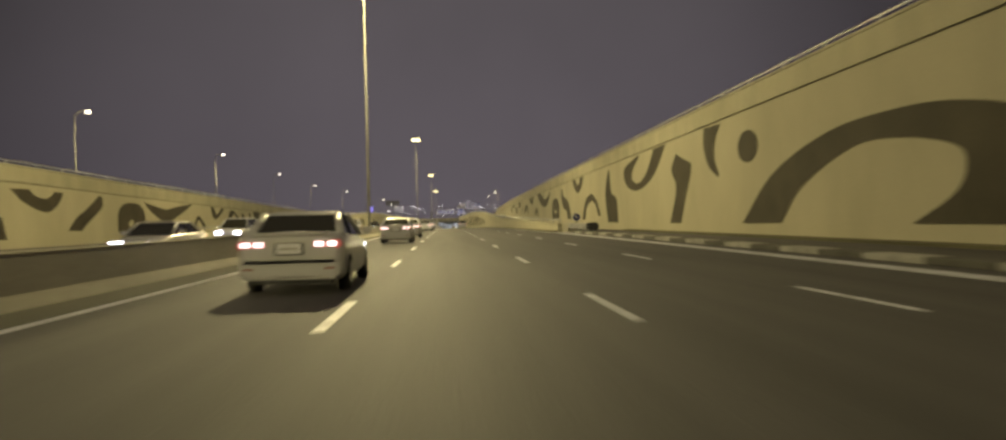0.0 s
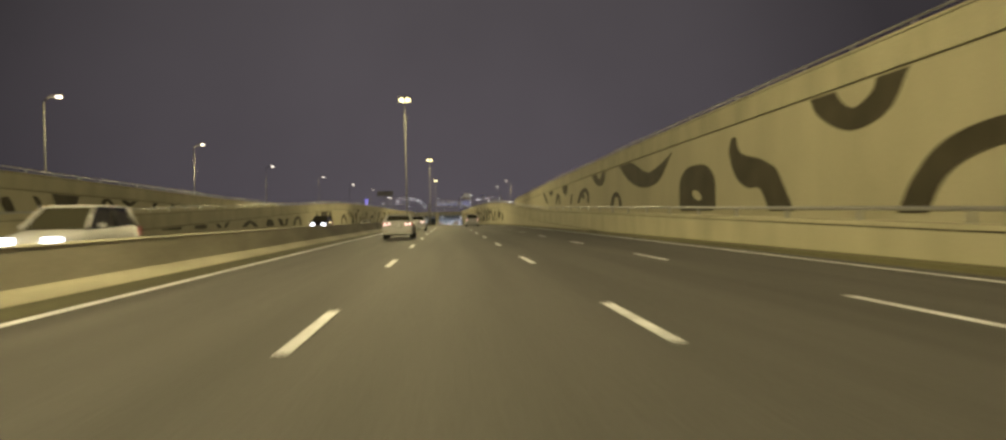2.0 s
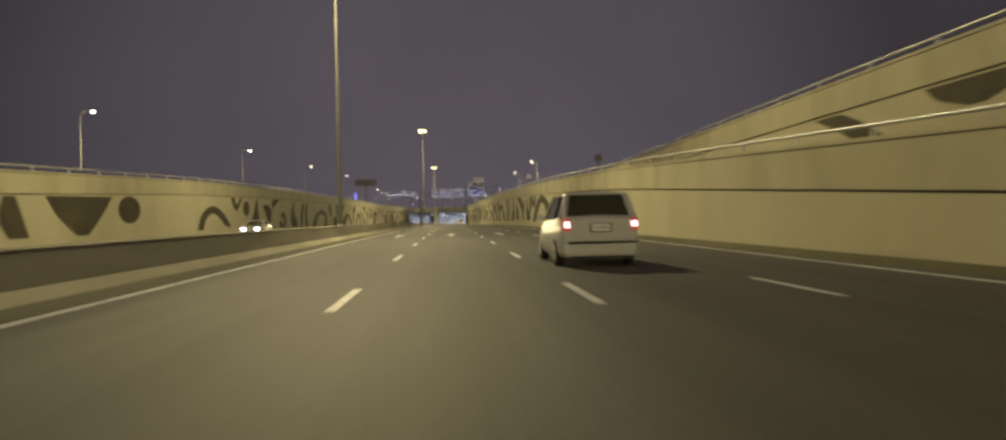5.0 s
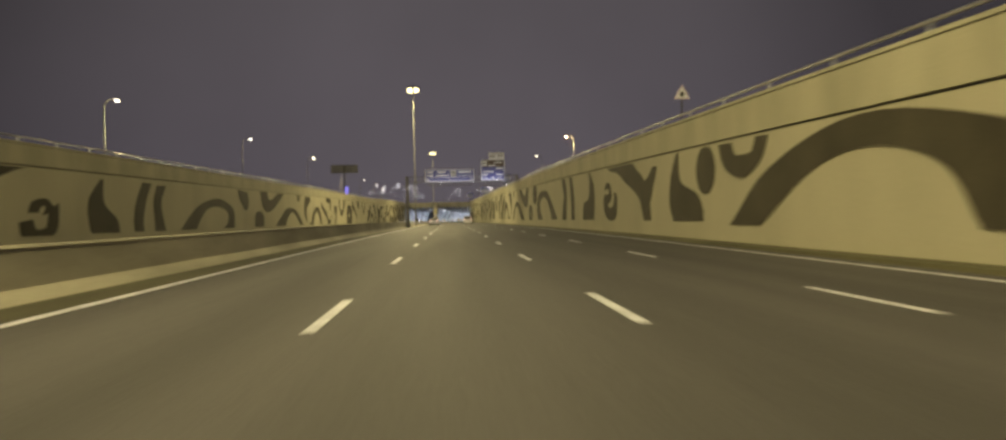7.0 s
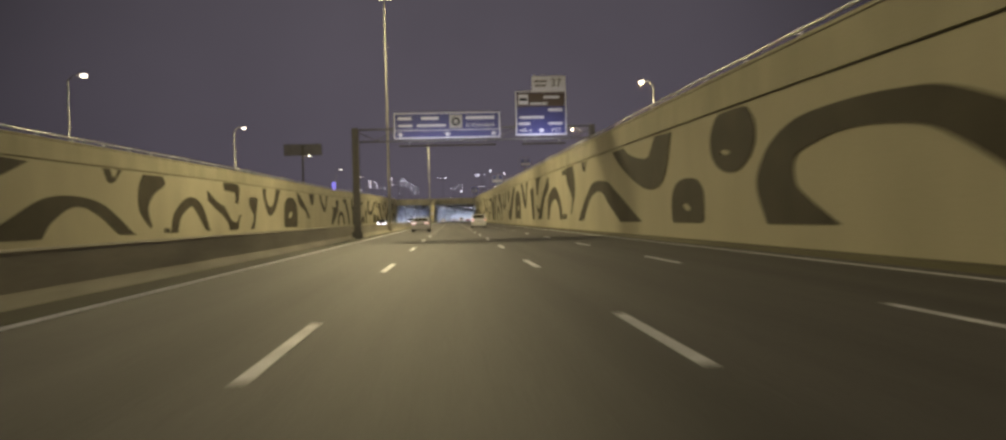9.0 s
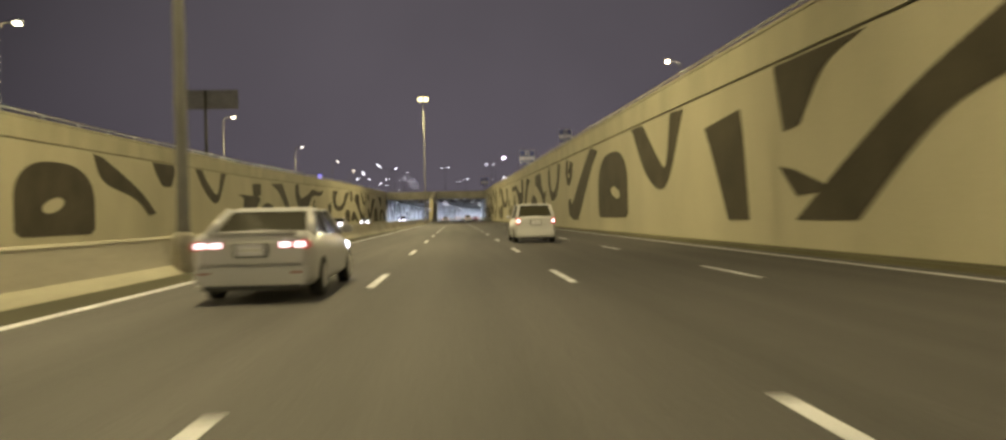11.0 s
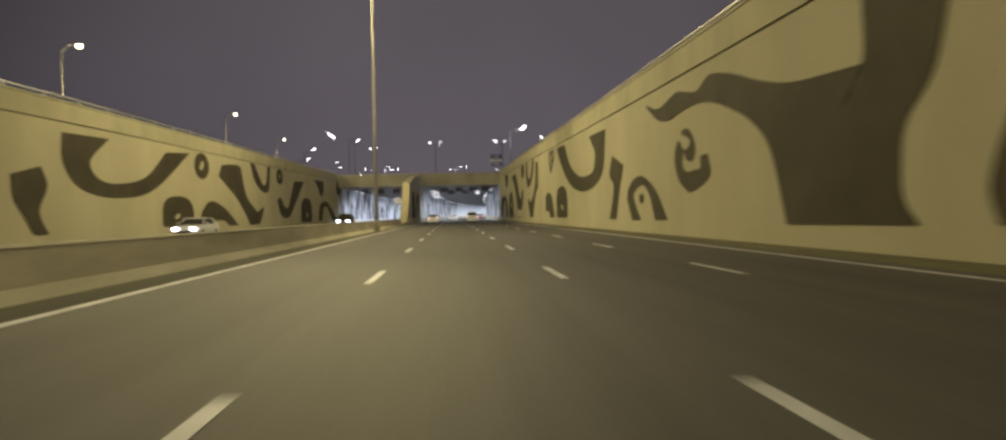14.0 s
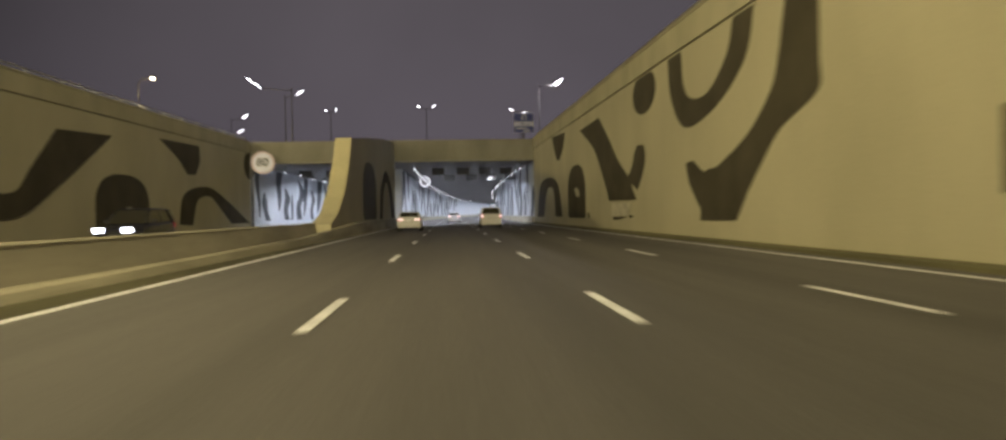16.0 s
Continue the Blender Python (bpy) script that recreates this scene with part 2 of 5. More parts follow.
def tube(name, points, radii, mat, parent=None, sides=12):
    """A round bar through points, with its radius at each."""
    verts, faces = [], []
    n = len(points)
    for i, p in enumerate(points):
        a, b = Vector(points[max(i - 1, 0)]), Vector(points[min(i + 1, n - 1)])
        q = (b - a).to_track_quat("Z", "X")
        for j in range(sides):
            w = 2 * math.pi * j / sides
            verts.append(tuple(Vector(p) + q @ Vector((math.cos(w) * radii[i], math.sin(w) * radii[i], 0))))
    for i in range(n - 1):
        for j in range(sides):
            k = (j + 1) % sides
            faces.append((i * sides + j, i * sides + k, (i + 1) * sides + k, (i + 1) * sides + j))
    faces += [tuple(reversed(range(sides))), tuple(range((n - 1) * sides, n * sides))]
    ob = mesh(name, verts, faces, mat, parent)
    for f in ob.data.polygons:
        f.use_smooth = len(f.vertices) == 4
    return ob


def disc(name, x, y, z, r, depth, mat, parent=None, sides=28, inner=0.0):
    """A round plate that faces -y, or a ring."""
    verts, faces = [], []
    for yy in (y, y + depth):
        for rr in ((r, inner) if inner else (r,)):
            verts += [(x + rr * math.cos(2 * math.pi * i / sides), yy, z + rr * math.sin(2 * math.pi * i / sides)) for i in range(sides)]
    s = sides
    for i in range(s):
        k = (i + 1) % s
        if inner:
            faces += [(i, k, s + k, s + i), (2 * s + i, 3 * s + i, 3 * s + k, 2 * s + k), (i, 2 * s + i, 2 * s + k, k), (s + i, s + k, 3 * s + k, 3 * s + i)]
        else:
            faces.append((i, k, s + k, s + i))
    if not inner:
        faces += [tuple(range(s)), tuple(range(s, 2 * s))]
    return mesh(name, verts, faces, mat, parent)


def words(name, text, x, y, z, size, mat, parent=None):
    """Raised letters that face -y, centred on x and z."""
    cu = bpy.data.curves.new(name, "FONT")
    cu.body, cu.size, cu.extrude, cu.align_x, cu.align_y = text, size, 0.01, "CENTER", "CENTER"
    tmp = new(name + "_curve", cu)
    bpy.context.view_layer.update()
    me = bpy.data.meshes.new_from_object(tmp.evaluated_get(bpy.context.evaluated_depsgraph_get()))
    bpy.data.objects.remove(tmp)
    me.materials.clear()
    me.materials.append(mat)
    me.transform(pose(x, y, z, 90))
    ob = new(name, me)
    ob.parent = parent
    return ob


def holder(name, x=0, y=0, z=0):
    ob = new(name)
    ob.empty_display_size = 0.3
    ob.location = (x, y, z)
    return ob


def flat(name, outline, z, mat, parent=None):
    """A thin layer of paint on the road: outline of (x, y)."""
    n = len(outline)
    verts = [(x, y, z - 0.003) for x, y in outline] + [(x, y, z) for x, y in outline]
    faces = [tuple(range(n)), tuple(range(n, 2 * n))] + [(i, (i + 1) % n, n + (i + 1) % n, n + i) for i in range(n)]
    return mesh(name, verts, faces, mat, parent)


# ---- levels along the cutting ----
def level(table):
    ys, zs = zip(*table)
    return lambda y: float(np.interp(y, ys, zs))


rail_right = level(((58, 0.95), (80, 1.24), (105, 1.62), (130, 2.0), (147, 2.45), (189, 4.1), (221, 4.95), (250, 5.5), (300, 6.35), (356, 7.15), (405, 7.75), (471, 8.5), (530, 9.45), (584, 10.1)))
rail_left = level(((60, 1.0), (108, 2.13), (141, 3.05), (179, 4.2), (215, 5.3), (246, 5.85), (308, 6.5), (348, 7.04), (420, 7.6), (485, 8.8), (534, 9.4), (584, 10.1)))
rail_back_right = level(((-130, 9.3), (0, 8.5), (15, 8.28), (48, 7.85), (75, 7.6), (89, 7.45), (120, 7.15), (175, 6.55), (230, 5.8)))
rail_back_left = level(((-130, 7.4), (46, 6.22), (67, 5.85), (77, 5.72), (123, 5.1), (144, 4.85), (240, 4.2)))
CAP = 1.42        # height of the parapet band below the rail
X_RIGHT, X_LEFT, X_BACK_RIGHT, X_BACK_LEFT = 9.8, -22.6, 15.7, -30.5


def along(a, b, step):
    n = max(1, round((b - a) / step))
    return [a + (b - a) * i / n for i in range(n + 1)]


def retaining_wall(name, x, side, ys, rail, label):
    """A rendered wall with a parapet band over a dark joint and a steel rail. side: +1 if the road lies towards +x."""
    body = loft(name, ys, lambda y: [(x, -0.3), (x - side * 0.6, -0.3), (x - side * 0.6, max(rail(y) - CAP - 0.07, -0.1)), (x, max(rail(y) - CAP - 0.07, -0.1))], M_WALL)
    tagged(body, label, "wall", kind="structure")
    loft("shadow_joint", ys, lambda y: [(x - side * 0.1, max(rail(y) - CAP - 0.07, -0.1)), (x - side * 0.6, max(rail(y) - CAP - 0.07, -0.1)), (x - side * 0.6, max(rail(y) - CAP, 0.0)), (x - side * 0.1, max(rail(y) - CAP, 0.0))], M_GROOVE, body)
    loft("parapet", ys, lambda y: [(x + side * 0.05, max(rail(y) - CAP, 0.0)), (x - side * 0.55, max(rail(y) - CAP, 0.0)), (x - side * 0.55, rail(y) - 0.34), (x + side * 0.05, rail(y) - 0.34)], M_PARAPET, body)
    loft("coping_joint", ys, lambda y: [(x, rail(y) - 0.34), (x - side * 0.5, rail(y) - 0.34), (x - side * 0.5, rail(y) - 0.3), (x, rail(y) - 0.3)], M_GROOVE, body)
    loft("coping", ys, lambda y: [(x + side * 0.06, rail(y) - 0.3), (x - side * 0.56, rail(y) - 0.3), (x - side * 0.56, rail(y) - 0.2), (x + side * 0.06, rail(y) - 0.2)], M_PARAPET, body)
    tube("hand_rail", [(x - side * 0.25, y, rail(y) + 0.1) for y in ys], [0.05] * len(ys), M_STEEL, body, 8)
    pv, pf = [], []
    for y in along(ys[0] + 1, ys[-1] - 1, 4.0):
        k = len(pv)
        for dx, dy in ((-0.04, -0.04), (0.04, -0.04), (0.04, 0.04), (-0.04, 0.04)):
            pv += [(x - side * 0.25 + dx, y + dy, rail(y) - 0.21), (x - side * 0.25 + dx, y + dy, rail(y) + 0.1)]
        pf += [(k, k + 2, k + 3, k + 1), (k + 2, k + 4, k + 5, k + 3), (k + 4, k + 6, k + 7, k + 5), (k + 6, k, k + 1, k + 7)]
    tagged(mesh("rail_post", pv, pf, M_STEEL, body), kind="stuff")
    return body


# ---- the ground, the carriageways and the cutting ----
tagged(box("ground", -1800, 1800, -400, 3200, -1.2, -0.35, M_EARTH), "dusty pale earth that reaches to the dark horizon", "ground", kind="structure")
road = tagged(box("road", -30.5, 15.7, -130, 600, -0.34, 0, M_ASPHALT), "worn dark asphalt of a wide expressway at night", "road", kind="structure")

WALL_R = retaining_wall("wall_right", X_RIGHT, -1, along(58, PORTAL_Y, 6), rail_right, "cream rendered retaining wall with dark brown mural shapes")
WALL_L = retaining_wall("wall_left", X_LEFT, 1, along(60, PORTAL_Y, 6), rail_left, "cream rendered retaining wall with dark mural shapes beyond the far carriageway")
WALL_RB = retaining_wall("wall_right_back", X_BACK_RIGHT, -1, along(-130, 230, 6), rail_back_right, "tall cream retaining wall behind the climbing exit ramp")
WALL_LB = retaining_wall("wall_left_back", X_BACK_LEFT, 1, along(-130, 240, 6), rail_back_left, "cream retaining wall behind the far side's ramp")

# slip ramps that climb between the front and the back walls, and the land on either side
tagged(loft("ramp_right", along(58, 240, 8), lambda y: [(10.4, -0.3), (15.7, -0.3), (15.7, max(rail_right(y) - 1.2, 0.02)), (10.4, max(rail_right(y) - 1.2, 0.02))], M_ASPHALT), "asphalt exit ramp that climbs beside the wall", "ramp", kind="structure")
tagged(loft("ramp_left", along(60, 250, 8), lambda y: [(-30.5, -0.3), (-23.2, -0.3), (-23.2, max(rail_left(y) - 1.2, 0.02)), (-30.5, max(rail_left(y) - 1.2, 0.02))], M_ASPHALT), "asphalt slip ramp behind the far wall", "ramp", kind="structure")
tagged(loft("land_right", along(-130, PORTAL_Y, 14), lambda y: [(16.3 if y < 235 else 10.4, -0.3), (420, -0.3), (420, rail_back_right(y) - 1 if y < 235 else rail_right(y) - 1), (16.3 if y < 235 else 10.4, rail_back_right(y) - 1 if y < 235 else rail_right(y) - 1)], M_EARTH), "pale sandy land above the cutting", "land", kind="structure")
tagged(loft("land_left", along(-130, PORTAL_Y, 14), lambda y: [(-420, -0.3), (-31.1 if y < 245 else -23.2, -0.3), (-31.1 if y < 245 else -23.2, rail_back_left(y) - 1 if y < 245 else rail_left(y) - 1), (-420, rail_back_left(y) - 1 if y < 245 else rail_left(y) - 1)], M_EARTH), "pale sandy land above the far side of the cutting", "land", kind="structure")
for nm, x0, x1 in (("kerb_right", 9.3, 9.795), ):
    tagged(loft(nm, along(58, PORTAL_Y, 20), lambda y: [(x0, 0), (x1, 0), (x1, 0.13), (x0 + 0.06, 0.1)], M_SHOULDER), "dark stained drainage kerb at the foot of the wall", "kerb", kind="structure")
tagged(box("gutter_left", -6.6, -5.64, -130, 560, 0, 0.006, M_GUTTER), "dark stained gutter beside the median barrier", "gutter", kind="structure")
tagged(box("gutter_back", 15.1, 15.69, -130, 56, 0, 0.12, M_SHOULDER), "dark drainage kerb below the tall wall", "kerb", kind="structure")

# median barrier: a lit sloping foot under a steep face with a flat top
barrier = tagged(holder("median_barrier", -7.1, -130, 0), "concrete safety barrier along the median", "barrier", kind="structure")
by = along(-130, 540, 20)
for nm, shape, mat in (("barrier_body", [(-7.74, 0), (-6.97, 0), (-6.97, 0.2), (-7.12, 0.82), (-7.58, 0.82), (-7.74, 0.2)], M_CONCRETE), ("barrier_foot", [(-6.97, 0), (-6.6, 0), (-6.62, 0.025), (-6.97, 0.2)], M_PLINTH), ("barrier_cap", [(-7.59, 0.82), (-7.11, 0.82), (-7.11, 0.85), (-7.15, 0.88), (-7.55, 0.88), (-7.59, 0.85)], M_PLINTH)):
    bit = loft(nm, by, lambda y: shape, mat)
    bit.parent, bit.matrix_parent_inverse = barrier, barrier.matrix_basis.inverted()

# ---- painted lines ----
def line(name, x, w, y0, y1):
    return flat(name, [(x - w / 2, y0), (x + w / 2, y0), (x + w / 2, y1), (x - w / 2, y1)], 0.006, M_PAINT)


edge = tagged(line("edge_line_left", -5.48, 0.2, -130, 700), "solid white edge line beside the median", "road marking", kind="structure")
tagged(line("edge_line_right", 8.68, 0.18, 56, 700), "solid white edge line beside the wall", "road marking", kind="structure")
tagged(flat("edge_line_gore", [(8.5, -130), (9.1, -130), (9.5, 56), (8.9, 56)], 0.006, M_PAINT), "solid white line beside the painted kerb", "road marking", kind="structure")
dash = tagged(line("lane_dash", 0, 0.15, 0, 3.2), "short white lane dash on dark asphalt", "road marking", "lane dashes")
first = True
for x in (-1.577, 2.073, 5.5):
    for k in range(-4, 60):
        if first:
            dash.location, first = (x, 12 * k, 0), False
        else:
            copy_thing(dash, pose(x, 12 * k, 0))
arrow = None
for x in (-3.6, 0.15, 3.65, 7.0):
    out = [(-0.09, 0), (0.09, 0), (0.09, 4.7), (0.42, 4.5), (0, 7.2), (-0.42, 4.5), (-0.09, 4.7)]
    if arrow is None:
        arrow = tagged(flat("lane_arrow", out, 0.006, M_PAINT), "white straight-ahead arrow painted on the lane", "road marking", "lane arrows")
        arrow.location = (x, 197.2, 0)
    else:
        copy_thing(arrow, pose(x, 197.2, 0))
copy_thing(arrow, pose(0.2, 590, 0))

# ---- murals: dark shapes fixed flat on the walls ----
R, L, RB, LB = (WALL_R, X_RIGHT, -1, rail_right), (WALL_L, X_LEFT, 1, rail_left), (WALL_RB, X_BACK_RIGHT, -1, rail_back_right), (WALL_LB, X_BACK_LEFT, 1, rail_back_left)


def smooth(points, steps=6):
    """A soft curve through points (Catmull-Rom)."""
    p = [np.array(points[0]) * 2 - np.array(points[1])] + [np.array(q, float) for q in points] + [np.array(points[-1]) * 2 - np.array(points[-2])]
    res = []
    for i in range(1, len(p) - 2):
        for s in range(steps):
            t = s / steps
            res.append(0.5 * (2 * p[i] + (p[i + 1] - p[i - 1]) * t + (2 * p[i - 1] - 5 * p[i] + 4 * p[i + 1] - p[i + 2]) * t * t + (3 * p[i] - p[i - 1] - 3 * p[i + 1] + p[i + 2]) * t ** 3))
    res.append(p[-2])
    return res


def panel(wall, rows, name="mural_shape", mat=None):
    """A thin raised panel between two edges: rows of (y1, z1, y2, z2)."""
    owner, x, side, rail = wall
    verts, faces = [], []
    lim = lambda y, z: min(max(z, 0.66), rail(y) - CAP - 0.14)
    proud = 0.02 + 0.0015 * (len(owner.children) % 17)
    for dx in (0.0, proud):
        for a, b, c, d in rows:
            verts += [(x + side * dx, a, lim(a, b)), (x + side * dx, c, lim(c, d))]
    n = len(rows)
    o = 2 * n
    for i in range(n - 1):
        a = 2 * i
        faces += [(o + a, o + a + 1, o + a + 3, o + a + 2), (a, a + 2, o + a + 2, o + a), (a + 1, o + a + 1, o + a + 3, a + 3)]
    faces += [(0, o, o + 1, 1), (o - 2, o - 1, 2 * o - 1, 2 * o - 2)]
    return mesh(name, verts, faces, mat or M_MURAL, owner)


def band(wall, *stations):
    return panel(wall, smooth(stations))


def oval(wall, y0, y1, z0, z1, hole=None, flat_foot=False):
    """An oval, or a dome with a flat foot; the hole is (y, z, half width, half height)."""
    yc, ry = (y0 + y1) / 2, (y1 - y0) / 2
    zc, rz = (z0 + z1) / 2, (z1 - z0) / 2
    hy, hz, hry, hrz = hole if hole else (yc, zc, 0.01, 0.01)
    rows = []
    for i in range(33):
        a = 2 * math.pi * i / 32 + 0.3
        c, s = math.cos(a), math.sin(a)
        if flat_foot:
            c, s = (math.copysign(abs(c) ** 0.75, c), s) if s > 0 else (math.copysign(min(1, abs(c) * 1.35), c), max(-1, s * 1.35))
        rows.append((yc + ry * c, zc + rz * s, hy + hry * math.cos(a), hz + hrz * math.sin(a + 0.5)))
    return panel(wall, rows)


def dome(wall, y0, y1, z0, z1, hole=None):
    return oval(wall, y0, y1, z0, z1, hole, True)


band(RB, (30.9, 0.68, 26.23, 0.7), (27.01, 3.09, 24.06, 2.33), (21.68, 4.48, 19.73, 3.68), (16.75, 4.74, 16.42, 3.67), (13.46, 4.51, 13.8, 3.17), (10.91, 3.84, 13.3, 2.53), (10.08, 2.38, 13.86, 1.68), (10.13, 0.7, 16, 0.71))
oval(RB, 28.76, 31.31, 3.86, 5.56)
band(RB, (36.63, 6.51, 33.87, 6.38), (36.69, 5.24, 34.74, 5.59), (35.9, 4.08, 35.03, 4.5), (34.37, 3.35, 34.27, 3.47))
band(RB, (42.36, 5.37, 39.3, 4.53), (43.43, 4.3, 39.47, 3.74), (42.42, 3.04, 40.32, 2.62), (43.98, 0.63, 41.61, 0.64))
band(RB, (52.69, 6.18, 52.46, 6.03), (57.48, 5.35, 54.42, 5.21), (56.58, 3.88, 54.75, 4.32), (52.9, 3.34, 52.49, 3.92), (48.37, 4.2, 49.91, 4.7), (44.79, 6.3, 47.93, 6.26))
band(RB, (64.13, 5.77, 63.82, 5.74), (65.55, 3.87, 62.97, 3.59), (65.43, 2.42, 60.8, 2.84), (64.49, 0.71, 60.33, 0.69))
band(RB, (78.55, 1.03, 76.92, 1.02), (77.56, 2.31, 76, 2.15), (75.77, 3.4, 74.52, 2.78), (72.69, 3.78, 72.59, 2.99), (70.11, 2.98, 70.75, 2.56), (68.86, 2.14, 69.92, 1.95), (68.07, 1.39, 69.41, 1.38))
band(RB, (85, 6.37, 82.91, 6.34), (84.13, 5.17, 82.33, 5.55), (81.64, 4.27, 81.28, 5.12), (79.03, 4.72, 80.03, 5.53), (77.75, 6.07, 79.68, 6.08))
band(RB, (93.99, 5.22, 93.45, 5.26), (94.37, 4.54, 92.92, 4.46), (93.96, 3.69, 91.95, 4.13), (93.22, 2.95, 90.39, 3.87), (91.83, 2.43, 89.27, 3.54), (90.28, 2.33, 88.26, 3.1), (89.17, 1.19, 86.55, 1.17))
dome(RB, 96.72, 103.55, 1.29, 4.21, (100.06, 2.29, 0.97, 0.34))
band(RB, (121.46, 5.57, 120.97, 5.71), (118.09, 4.17, 117.3, 5.68), (113.64, 3.33, 112.43, 4.53), (108.88, 3.58, 109.8, 4.54), (105.25, 5.44, 105.33, 5.35))
band(RB, (125.73, 2, 124.18, 2.02), (124.85, 2.9, 123.72, 2.61), (122.85, 3.33, 122.87, 2.84), (121.3, 2.73, 122.08, 2.51), (120.74, 1.93, 121.95, 1.96))
band(RB, (144.51, 2.68, 142.85, 2.69), (142.21, 3.98, 141.01, 3.48), (139.06, 4.35, 139.07, 3.86), (136.88, 3.76, 137.88, 3.42), (136.63, 2.59, 137.76, 2.54))
oval(RB, 139.43, 140.83, 3.05, 3.66)
band(RB, (134.86, 5.58, 132.16, 5.72), (133.36, 4.76, 131.35, 5.07), (130.85, 4.17, 130.57, 4.91), (128.44, 4.45, 129.57, 5.34), (127.55, 5.56, 129.09, 5.76))
band(RB, (156.18, 5.46, 151.33, 5.42), (155.56, 4.56, 151.96, 4.42), (153.97, 3.96, 153.19, 3.91))
band(RB, (148.56, 3.94, 147.81, 3.9), (149.8, 2.71, 148.5, 2.67))
band(RB, (162.84, 3.02, 161.59, 2.97), (161.71, 4.23, 160.53, 3.81), (160.09, 4.45, 160.12, 3.99), (158.6, 3.92, 159.56, 3.66), (158.11, 2.86, 159.22, 2.9))
band(RB, (169.81, 5.25, 164.9, 5.28), (169.08, 4.62, 165.63, 4.66), (167.58, 4.26, 166.85, 4.28))
band(RB, (177.44, 5.07, 175.23, 5.08), (174.7, 4.1, 172.64, 4.14), (173.28, 3.3, 171.31, 3.23))

band(R, (254.65, 4.35, 253.87, 3.81), (251.77, 4.33, 251.81, 3.56), (248.97, 4.2, 249.69, 2.89), (247.34, 3.52, 247.73, 2.36), (245.93, 2.98, 246.65, 1.89), (245, 2.32, 246.26, 1.37), (244.52, 0.83, 245.88, 0.82))
band(R, (244.07, 3.44, 243.33, 3.43), (244.74, 3.07, 243.63, 2.97), (245.45, 2.84, 244.07, 2.49), (245.95, 2.47, 244.57, 1.72))
band(R, (239.94, 3.91, 239.81, 3.86), (240.61, 3.25, 239.88, 3.16), (241.06, 2.58, 239.5, 2.45), (241.25, 1.78, 237.65, 1.99), (241.04, 1.21, 236.89, 1.43), (240.65, 0.82, 236.79, 0.84))
oval(R, 235.36, 237.46, 1.87, 3.73)
band(R, (274.39, 4.53, 272.69, 4.51), (273.66, 3.59, 271.68, 3.54), (273.06, 2.8, 271.61, 2.65), (273.56, 2.27, 271.74, 2.01), (274.03, 1.31, 271.93, 1.27), (274.18, 0.81, 272.05, 0.79))
band(R, (270.05, 4.43, 268.77, 4.37), (269.47, 3.41, 268.03, 3.29), (269.17, 2.48, 267.66, 2.33), (269.08, 1.47, 267.68, 1.43), (269.2, 0.79, 267.7, 0.81))
band(R, (292.91, 0.79, 288.53, 0.81), (293.59, 1.78, 290.14, 1.49), (293.56, 2.39, 290.96, 1.97), (292.63, 3.22, 290.93, 2.69), (290.87, 3.77, 289.77, 2.99), (288.39, 3.88, 288.11, 3.17), (285.94, 3.79, 286.09, 3.05), (283.87, 3.47, 284.46, 2.71), (280.26, 2.07, 282.16, 1.56), (277.48, 0.82, 281.43, 0.83))
oval(R, 293.69, 297.94, 2.56, 4.93, (296.44, 3.31, 0.49, 0.11))
band(R, (446.63, 6.88, 444.78, 6.49), (447.29, 6.32, 444.22, 5.79), (447.35, 4.61, 444.66, 4.08), (448.56, 3.51, 445.69, 3.04), (449.64, 2.5, 445.9, 2.23), (450.61, 1.62, 445.83, 1.39), (451.54, 0.76, 445.3, 0.81))
band(R, (467.46, 6.52, 466.87, 6.21), (465.13, 6.03, 465.17, 5.5), (463.02, 6.25, 463.38, 5.27), (461.88, 6.32, 462.12, 5.39), (459.59, 5.95, 459.62, 5.47), (457.99, 6.32, 457.63, 5.22), (455.77, 5.95, 455.83, 4.73), (453.58, 5.34, 454.05, 4.07), (451.08, 4.84, 452.6, 3.01), (447.35, 4.61, 451.54, 0.76))
band(R, (438.23, 6.39, 434.24, 5.87), (439.98, 5.24, 437.34, 4.93), (441.36, 4.05, 439.03, 3.76), (442.49, 2.9, 440.05, 2.72), (443.13, 1.62, 440.67, 1.57), (442.88, 0.83, 441.2, 0.8))
band(R, (508.65, 2.96, 508.65, 1.39), (507.27, 3.25, 507.17, 1.5), (505.68, 3.32, 506.11, 1.36), (503.86, 2.81, 505.61, 1.09), (502.7, 1.71, 505.33, 0.89), (501.99, 0.83, 505.24, 0.79))
band(R, (505.2, 7.41, 504.4, 7.41), (505.4, 6.4, 504.5, 6.5), (504.5, 5.3, 504.1, 5.9), (503.9, 5.2, 503.7, 5.8), (502.4, 5.9, 502.9, 6.3), (501.7, 6.6, 502.4, 6.7), (501.5, 7.35, 502.2, 7.35))
band(R, (503.9, 7.4, 502.8, 7.4), (503.8, 6.6, 503.0, 6.6), (503.5, 6.2, 503.3, 6.2))
band(R, (517.23, 7.4, 515.29, 6.84), (517.8, 5.67, 515.31, 5.16), (518.42, 4.73, 515.4, 4.33), (520.22, 3.65, 517.7, 3.57), (522.95, 2.81, 519.13, 2.63), (524.5, 2.56, 520.3, 1.75), (525.04, 0.78, 521.29, 0.81))
band(R, (526.78, 3.13, 525.86, 3.18), (526.32, 2.27, 524.5, 2.66), (525.01, 1.26, 522.63, 2.7))
